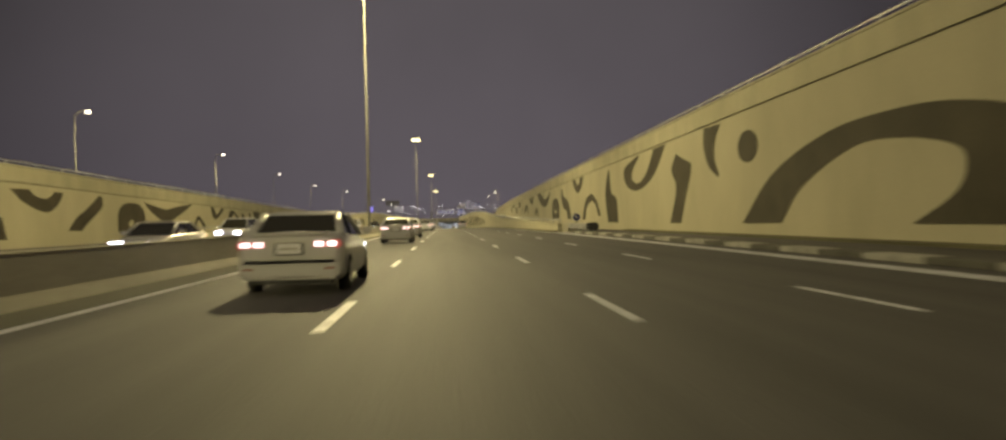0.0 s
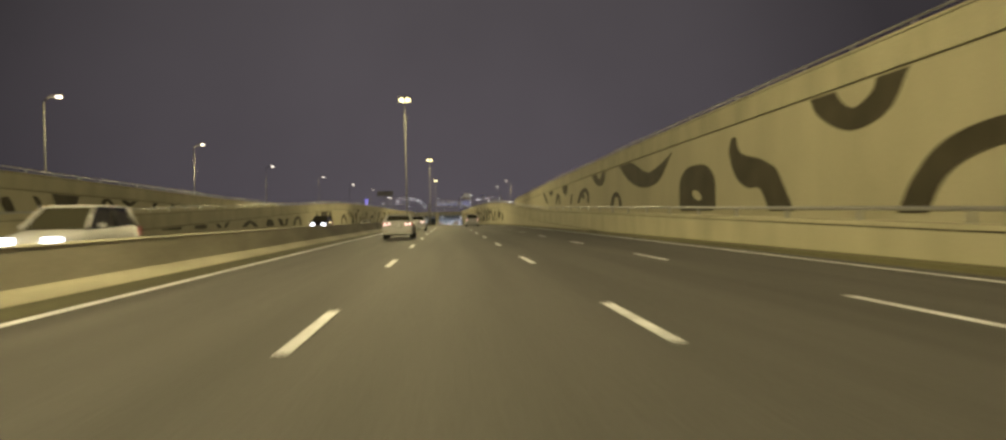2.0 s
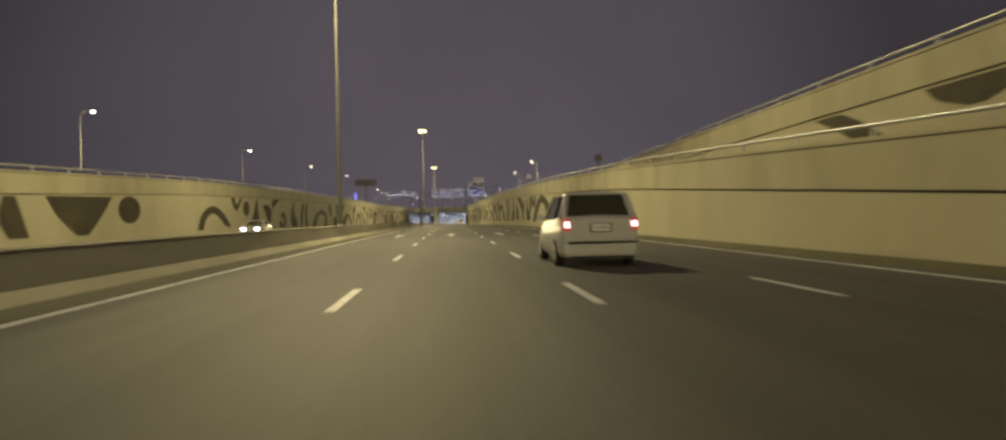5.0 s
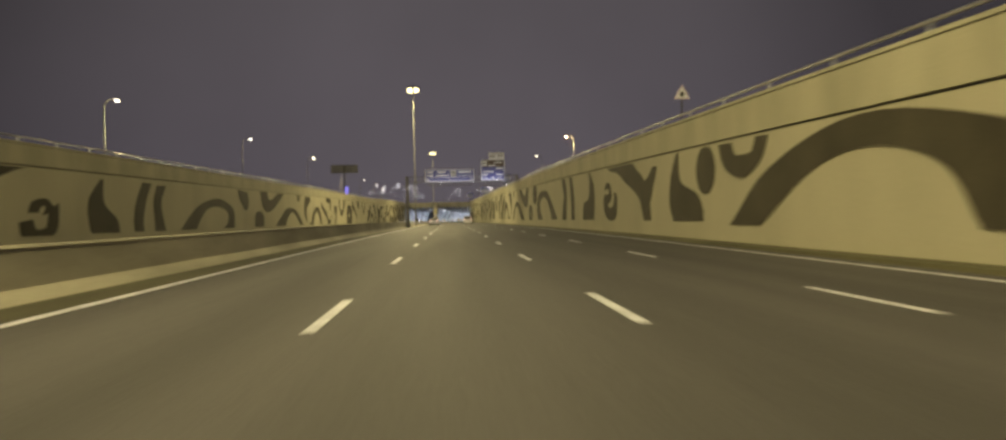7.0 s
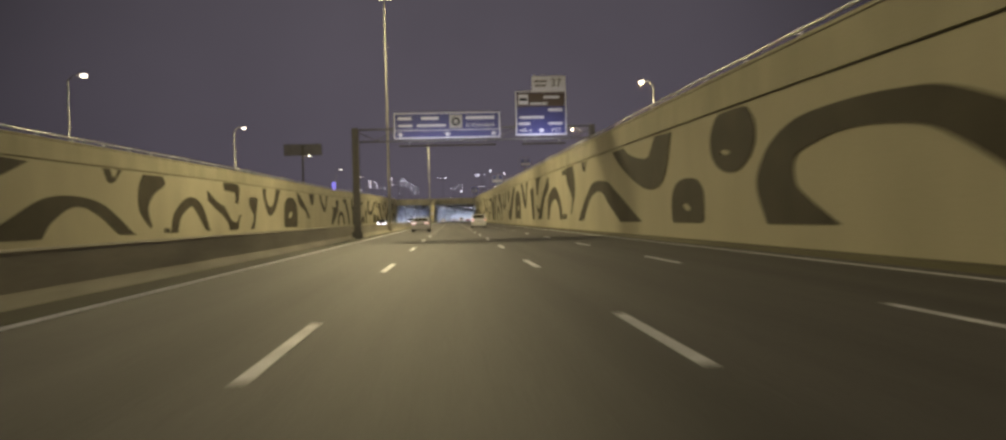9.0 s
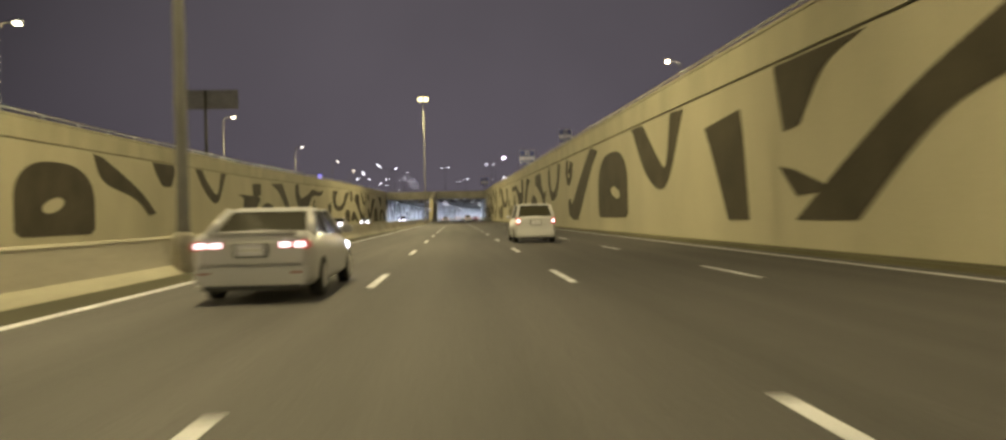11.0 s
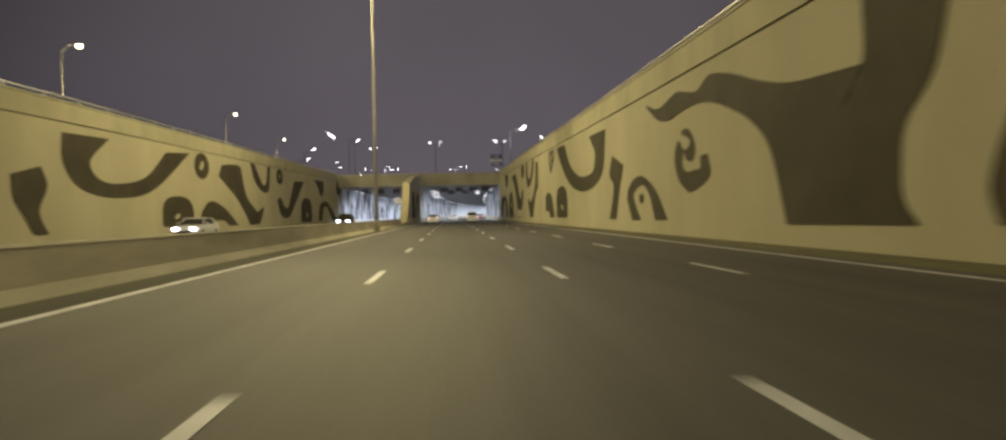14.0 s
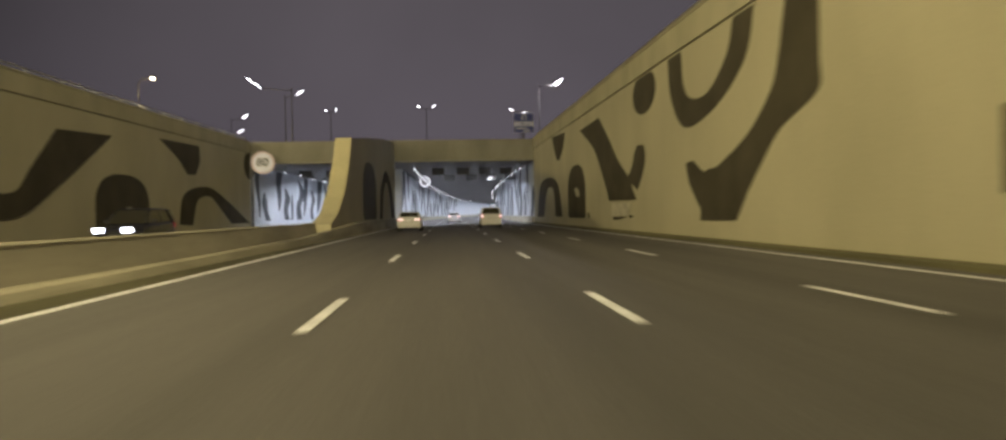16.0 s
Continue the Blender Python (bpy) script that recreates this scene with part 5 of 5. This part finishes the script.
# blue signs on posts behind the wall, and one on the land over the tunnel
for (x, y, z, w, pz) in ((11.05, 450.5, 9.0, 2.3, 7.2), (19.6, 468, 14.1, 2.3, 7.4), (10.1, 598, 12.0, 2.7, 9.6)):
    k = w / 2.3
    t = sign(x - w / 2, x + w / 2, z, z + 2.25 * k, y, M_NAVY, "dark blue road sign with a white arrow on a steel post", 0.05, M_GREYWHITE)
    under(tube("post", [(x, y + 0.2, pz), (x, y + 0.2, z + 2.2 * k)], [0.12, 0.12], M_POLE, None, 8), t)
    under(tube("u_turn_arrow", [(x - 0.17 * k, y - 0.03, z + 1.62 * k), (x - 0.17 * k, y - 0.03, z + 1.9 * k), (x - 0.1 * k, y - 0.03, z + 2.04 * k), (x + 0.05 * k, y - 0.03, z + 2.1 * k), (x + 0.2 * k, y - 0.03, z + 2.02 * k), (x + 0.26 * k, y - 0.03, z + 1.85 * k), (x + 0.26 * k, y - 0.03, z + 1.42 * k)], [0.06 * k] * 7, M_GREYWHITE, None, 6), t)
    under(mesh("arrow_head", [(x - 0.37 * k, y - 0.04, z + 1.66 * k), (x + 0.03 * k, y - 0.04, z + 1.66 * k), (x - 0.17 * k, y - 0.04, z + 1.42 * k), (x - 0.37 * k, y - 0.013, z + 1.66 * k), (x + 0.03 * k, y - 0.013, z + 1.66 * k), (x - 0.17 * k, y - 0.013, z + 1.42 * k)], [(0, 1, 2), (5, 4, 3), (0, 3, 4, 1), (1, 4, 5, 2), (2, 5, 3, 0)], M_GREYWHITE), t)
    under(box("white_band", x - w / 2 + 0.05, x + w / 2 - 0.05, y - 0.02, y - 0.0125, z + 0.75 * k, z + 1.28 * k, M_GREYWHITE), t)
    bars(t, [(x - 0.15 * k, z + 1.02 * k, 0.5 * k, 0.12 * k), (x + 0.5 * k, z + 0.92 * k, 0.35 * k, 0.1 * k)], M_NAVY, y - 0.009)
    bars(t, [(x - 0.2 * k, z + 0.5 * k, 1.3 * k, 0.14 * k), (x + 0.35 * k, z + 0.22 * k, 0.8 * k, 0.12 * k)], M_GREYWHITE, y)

# triangular warning sign and a round sign's dark back on the wall's rail
tri = tagged(holder("warning_sign", 10.05, 240, rail_right(240) - 0.3), "triangular white warning sign with a red edge on a short post", "road sign")
under(tube("post", [(10.05, 240.06, rail_right(240) - 0.2), (10.05, 240.06, 6.6)], [0.035, 0.035], M_POLE, None, 8), tri)
for nm, s, yy, mat in (("border", 0.42, 240.0, M_RIM), ("face", 0.33, 239.99, M_SIGNWHITE)):
    c = [(10.05 + s * math.sin(a), 6.3 + s * math.cos(a)) for a in (0, 2 * math.pi / 3, 4 * math.pi / 3)]
    under(mesh(nm, [(a, yy, b) for a, b in c] + [(a, yy + 0.008, b) for a, b in c], [(0, 1, 2), (3, 4, 5), (0, 1, 4, 3), (1, 2, 5, 4), (2, 0, 3, 5)], mat), tri)
under(box("symbol", 9.97, 10.13, 239.975, 239.989, 6.2, 6.42, M_BLACK), tri)
rs = tagged(holder("round_sign", 10.05, 196, rail_right(196) - 0.3), "dark back of a round sign on the wall's rail", "road sign")
under(tube("post", [(10.05, 196, rail_right(196) - 0.25), (10.05, 196, 5.2)], [0.035, 0.035], M_DARKMETAL, None, 8), rs)
under(disc("plate", 10.05, 195.95, 5.0, 0.26, 0.02, M_GANTRY), rs)

# speed limit sign on the barrier
sp = tagged(holder("speed_limit_sign", -7.0, 523, 0.9), "round white speed limit sign on a post on the barrier", "road sign")
under(tube("post", [(-6.9, 523.05, 0.89), (-6.9, 523.05, 3.3)], [0.04, 0.04], M_POLE, None, 8), sp)
under(disc("rim", -6.5, 523, 3.15, 0.4, 0.02, M_RIM), sp)
under(disc("face", -6.5, 522.985, 3.15, 0.34, 0.014, M_FACE), sp)
under(words("lettering", "80", -6.5, 522.97, 3.15, 0.42, M_BLACK), sp)
under(box("bracket", -6.92, -6.4, 523.021, 523.05, 3.1, 3.16, M_POLE), sp)
# lit ring signal under the tunnel soffit
RX, RY, RZ = -3.7, 610, 6.15
ring = tagged(holder("lane_signal", RX, RY, 7.3), "round lane signal with a lit white ring under the tunnel soffit", "signal")
under(disc("housing", RX, RY, RZ, 0.8, 0.15, M_DARKMETAL, None, 28, 0.58), ring)
under(disc("lit_ring", RX, RY - 0.03, RZ, 0.74, 0.029, M_SIGNAL, None, 28, 0.63), ring)
under(tube("hanger", [(RX, RY + 0.08, RZ + 0.7), (RX, RY + 0.08, 7.3)], [0.05, 0.05], M_DARKMETAL, None, 8), ring)

# ---- the gore at the exit ramp: painted kerbs, crash cushion, keep-left disc ----
white_stone = tagged(box("kerb_stone", 10.15, 10.85, 0, 2.42, 0, 0.16, M_KERBWHITE, None, 0.02), "white painted kerbstone of the exit gore", "kerbstone", "painted kerbstones")
black_stone = tagged(box("kerb_stone", 10.15, 10.85, 0, 2.22, 0, 0.16, M_KERBDARK, None, 0.02), "black painted kerbstone of the exit gore", "kerbstone", "painted kerbstones")
for k in range(-14, 10):
    y = 7.1 + 4.68 * k
    if k == -14:
        white_stone.location, black_stone.location = (0, y, 0), (0, y + 2.44, 0)
    else:
        copy_thing(white_stone, pose(0, y, 0))
        copy_thing(black_stone, pose(0, y + 2.44, 0))
cushion = tagged(holder("crash_cushion", 10.5, 46, 0), "long low crash cushion of galvanised rails with a dark nose", "crash cushion")
under(box("nose", 10.1, 10.95, 45.9, 46.6, 0.28, 0.83, M_DARKMETAL, None, 0.1), cushion)
for i in range(5):
    y0 = 46.65 + 1.6 * i
    under(box("bay", 10.22, 10.85, y0, y0 + 1.5, 0.34, 0.76, M_GANTRY, None, 0.03), cushion)
    for xx in (10.2, 10.8):
        under(box("leg", xx, xx + 0.08, y0 + 0.7, y0 + 0.8, 0, 0.34, M_STEEL), cushion)
for xx in (10.12, 10.87):
    for zz in (0.42, 0.57, 0.72):
        under(box("side_rail", xx, xx + 0.07, 46.5, 54.6, zz - 0.045, zz + 0.045, M_STEEL, None, 0.015), cushion)
under(box("anchor", 10.1, 10.95, 54.65, 57.9, 0, 0.8, M_PLINTH, None, 0.05), cushion)
SX, SZ = 10.5, 1.27
kl = tagged(holder("keep_side_sign", 10.5, 52.8, 0), "round blue sign with a white arrow on a short post", "road sign")
under(tube("post", [(10.5, 52.85, 0), (10.5, 52.85, 1.5)], [0.04, 0.04], M_POLE, None, 8), kl)
under(disc("rim", SX, 52.78, SZ, 0.34, 0.02, M_SIGNWHITE), kl)
under(disc("face", SX, 52.765, SZ, 0.3, 0.014, M_BLUE), kl)
under(tube("arrow", [(SX - 0.14, 52.75, SZ + 0.13), (SX + 0.12, 52.75, SZ - 0.12)], [0.05, 0.025], M_SIGNWHITE, None, 6), kl)


# ---- cars ----
def car(label, paint, kind="sedan", lit=True):
    """A car that faces +y, its rear bumper at y = 0, built from cross-sections."""
    t = tagged(holder("car"), label, "car", "cars on the expressway")
    suv = kind == "suv"
    long_, half, roof = (4.8, 0.93, 1.75) if suv else (4.8, 0.9, 1.45)
    belt = 1.12 if suv else 1.0
    # y, half width at sill, half width at shoulder, floor, shoulder height
    st = [(0.0, 0.76, 0.78, 0.34, belt - 0.03), (0.1, 0.86, 0.86, 0.25, belt + 0.05), (0.6, half - 0.02, half - 0.03, 0.22, belt + 0.06), (1.6, half, half - 0.02, 0.2, belt + 0.02), (3.0, half, half - 0.02, 0.2, belt - 0.02), (3.7, half, half - 0.04, 0.22, belt - 0.08), (4.4, half - 0.06, half - 0.1, 0.25, belt - 0.2), (long_ - 0.08, 0.72, 0.7, 0.3, belt - 0.34), (long_, 0.62, 0.6, 0.4, belt - 0.42)]
    verts, faces = [], []
    for y, ws, wt_, z0, z1 in st:
        zm = (z0 + z1) / 2
        ring_ = [(-ws + 0.1, z0), (-ws, z0 + 0.1), (-ws - 0.015, zm), (-wt_, z1 - 0.08), (-wt_ + 0.1, z1), (0, z1 + 0.03), (wt_ - 0.1, z1), (wt_, z1 - 0.08), (ws + 0.015, zm), (ws, z0 + 0.1), (ws - 0.1, z0)]
        verts += [(x, y, z) for x, z in ring_]
    n = 11
    for i in range(len(st) - 1):
        for j in range(n):
            k = (j + 1) % n
            faces.append((i * n + j, i * n + k, (i + 1) * n + k, (i + 1) * n + j))
    faces += [tuple(range(n)), tuple(range((len(st) - 1) * n, len(st) * n))]
    body = mesh("body", verts, faces, paint, t)
    for f in body.data.polygons:
        f.use_smooth = len(f.vertices) == 4
    # glasshouse: belt ring to roof ring
    gy = (0.25, 0.55, 2.65, 3.45) if suv else (0.55, 1.25, 2.65, 3.55)
    gb, gt = half - 0.1, half - 0.26
    gv = [(-gb, gy[0], belt), (gb, gy[0], belt), (gb, gy[3], belt - 0.03), (-gb, gy[3], belt - 0.03), (-gt, gy[1], roof - 0.05), (gt, gy[1], roof - 0.05), (gt, gy[2], roof - 0.05), (-gt, gy[2], roof - 0.05)]
    for nm, quad in (("rear_window", (0, 1, 5, 4)), ("side_window", (1, 2, 6, 5)), ("windscreen", (2, 3, 7, 6)), ("side_window", (3, 0, 4, 7))):
        c = Vector((0, (gy[1] + gy[2]) / 2, belt + 0.1))
        outer = [Vector(gv[i]) for i in quad]
        inner = [p + (c - p).normalized() * 0.03 for p in outer]
        mesh(nm, [tuple(p) for p in outer + inner], [(0, 1, 2, 3), (7, 6, 5, 4), (0, 4, 5, 1), (1, 5, 6, 2), (2, 6, 7, 3), (3, 7, 4, 0)], M_GLASS, t)
    rv = [(-gt - 0.04, gy[1] - 0.06, roof - 0.07), (gt + 0.04, gy[1] - 0.06, roof - 0.07), (gt + 0.04, gy[2] + 0.06, roof - 0.07), (-gt - 0.04, gy[2] + 0.06, roof - 0.07), (-gt + 0.12, gy[1] + 0.15, roof), (gt - 0.12, gy[1] + 0.15, roof), (gt - 0.12, gy[2] - 0.15, roof), (-gt + 0.12, gy[2] - 0.15, roof)]
    mesh("roof", rv, [(0, 1, 5, 4), (1, 2, 6, 5), (2, 3, 7, 6), (3, 0, 4, 7), (4, 5, 6, 7), (0, 3, 2, 1)], paint, t)
    for s in (-1, 1):
        for a, b in ((0, 1), (3, 2)):
            tube("pillar", [(s * (gb + 0.005), gy[a], belt - 0.02), (s * (gt + 0.015), gy[b], roof - 0.05)], [0.085 if a == 0 else 0.05, 0.06 if a == 0 else 0.04], paint, t, 8)
        ym = (gy[1] + gy[2]) / 2
        tube("pillar", [(s * (gb + 0.005), ym, belt - 0.02), (s * (gt + 0.015), ym, roof - 0.05)], [0.035, 0.03], M_BLACK, t, 6)
        box("mirror", s * (half + 0.1) - 0.09, s * (half + 0.1) + 0.09, gy[3] - 0.5, gy[3] - 0.38, belt - 0.02, belt + 0.13, paint, t, 0.03)
        for yw in (1.0, 3.8):
            w = tube("wheel", [(s * (half - 0.2), yw, 0.33), (s * (half - 0.19), yw, 0.33), (s * (half + 0.0), yw, 0.33), (s * (half + 0.015), yw, 0.33)], [0.29, 0.33, 0.33, 0.29], M_RUBBER, t, 20)
            tube("rim", [(s * (half + 0.005), yw, 0.33), (s * (half + 0.025), yw, 0.33)], [0.22, 0.19], M_ALLOY, w, 14)
        zt = belt - 0.13
        if suv:
            tail = box("tail_light", s * 0.78 - 0.1, s * 0.78 + 0.1, -0.02, 0.2, zt - 0.16, zt + 0.14, M_TAILLENS, t, 0.02)
            box("lamp_element", s * 0.78 - 0.06, s * 0.78 + 0.06, -0.03, -0.021, zt - 0.06, zt + 0.06, M_TAILLAMP, tail)
        else:
            tail = box("tail_light", s * 0.63 - 0.24, s * 0.63 + 0.24, -0.025, 0.2, zt - 0.08, zt + 0.07, M_TAILLENS, t, 0.03)
            for dx in (-0.12, 0.1):
                box("lamp_element", s * (0.63 + dx) - 0.07, s * (0.63 + dx) + 0.07, -0.034, -0.026, zt - 0.04, zt + 0.04, M_TAILLAMP, tail)
        box("headlight", s * 0.58 - 0.2, s * 0.58 + 0.2, long_ - 0.14, long_ + 0.02, belt - 0.4, belt - 0.22, M_HEADLAMP, t, 0.03)
        tube("exhaust", [(s * 0.5, -0.03, 0.3), (s * 0.5, 0.1, 0.3)], [0.04, 0.04], M_ALLOY, t, 8)
    box("rear_bumper", -0.84, 0.84, -0.06, 0.14, 0.27, 0.6, paint, t, 0.06)
    box("lower_valance", -0.72, 0.72, -0.03, 0.16, 0.19, 0.269, M_BLACK, t, 0.02)
    if not suv:
        box("boot_lip", -0.66, 0.66, -0.03, 0.16, belt + 0.03, belt + 0.075, paint, t, 0.015)
        box("chrome_bar", -0.38, 0.38, -0.022, -0.002, belt - 0.1, belt - 0.075, M_ALLOY, t)
        for s in (-1, 1):
            box("reflector", s * 0.68 - 0.09, s * 0.68 + 0.09, -0.07, -0.061, 0.44, 0.47, M_RED, t)
    # a dark box proud of the body, its colour gives the plate recess its shade
    box("plate_recess", -0.25, 0.25, -0.026, -0.002, belt - 0.32, belt - 0.1, M_DARKMETAL, t, 0.02)
    plate = box("number_plate", -0.21, 0.21, -0.045, -0.027, belt - 0.295, belt - 0.115, M_SIGNWHITE, t, 0.006)
    box("plate_bar", -0.15, 0.15, -0.051, -0.0455, belt - 0.225, belt - 0.185, M_STEEL, plate)
    box("grille", -0.4, 0.4, long_ - 0.05, long_ + 0.02, 0.36, 0.55, M_BLACK, t, 0.02)
    return t


white_sedan = car("white four-door sedan with lit tail lamps in the fast lane", M_CARWHITE)
white_sedan.matrix_basis = pose(-2.8, 4.6, 0)
for y in (35, 50.2, 98):
    copy_thing(white_sedan, pose(-3.0, y, 0))
copy_thing(white_sedan, pose(-3.1, 127, 0))
copy_thing(white_sedan, pose(-3.1, 346, 0))
copy_thing(white_sedan, pose(-3.1, 553, 0))
tagged(copy_thing(white_sedan, pose(0.5, 604, 0)), "white sedan with lit tail lamps inside the tunnel mouth")
white_suv = car("white off-roader with lit tail lamps in the third lane", M_CARWHITE, "suv")
white_suv.matrix_basis = pose(3.5, 561, 0)
for y in (163, 368):
    copy_thing(white_suv, pose(3.5, y, 0))
red_car = car("dark red sedan with lit tail lamps near the tunnel wall", M_CARRED)
red_car.matrix_basis = pose(7.2, 622, 0)
dark_suv = car("dark off-roader with bright headlamps on the far carriageway", M_CARDARK, "suv")
dark_suv.matrix_basis = pose(-14.0, 141, 0, 0, 0, 180)
silver = car("silver sedan with bright headlamps on the far carriageway", M_CARSILVER)
silver.matrix_basis = pose(-10.3, 21.8, 0, 0, 0, 180)
for x, y, src, lb in ((-13.8, 45, white_suv, "white off-roader with bright headlamps on the far carriageway"), (-10.4, 77.3, white_suv, "white off-roader with bright headlamps on the far carriageway"), (-17.5, 219, silver, ""), (-14.2, 429, silver, ""), (-17.6, 486, white_sedan, "white sedan with bright headlamps on the far carriageway"), (-13.9, 533, dark_suv, "")):
    tagged(copy_thing(src, pose(x, y, 0, 0, 0, 180)), lb)

# ---- lay all that was built on a level road over the crest and down the slope ----
bpy.context.view_layer.update()


def extent(ob):
    ys = [(ob.matrix_world @ Vector(c)).y for c in ob.bound_box] if ob.type == "MESH" else [ob.matrix_world.translation.y]
    return min(ys), max(ys)


for root in [o for o in scene.objects if o.parent is None and o.type != "CAMERA"]:
    family = [root] + list(root.children_recursive)
    spans = [extent(o) for o in family if o.type in ("MESH", "LIGHT")]
    y0, y1 = min(a for a, b in spans), max(b for a, b in spans)
    if y1 - y0 > 25:  # long pieces bend with the road
        for ob in family:
            if ob.type != "MESH":
                continue
            bm = bmesh.new()
            bm.from_mesh(ob.data)
            a, b = extent(ob)
            if b - a > 6:
                for y in range(int(CREST[0]), int(CREST[1]) + 1, 5):
                    if a < y < b:
                        bmesh.ops.bisect_plane(bm, geom=bm.verts[:] + bm.edges[:] + bm.faces[:], dist=0.0001, plane_co=(0, y, 0), plane_no=(0, 1, 0))
            for v in bm.verts:
                v.co.y, v.co.z = v.co.y + slope(v.co.y) * v.co.z, v.co.z + grade(v.co.y)
            bm.to_mesh(ob.data)
            bm.free()
    else:  # short ones are tilted and lowered as they are
        y = (y0 + y1) / 2
        root.matrix_basis = pose(0, y, grade(y), -math.degrees(slope(y))) @ pose(0, -y, 0) @ root.matrix_basis
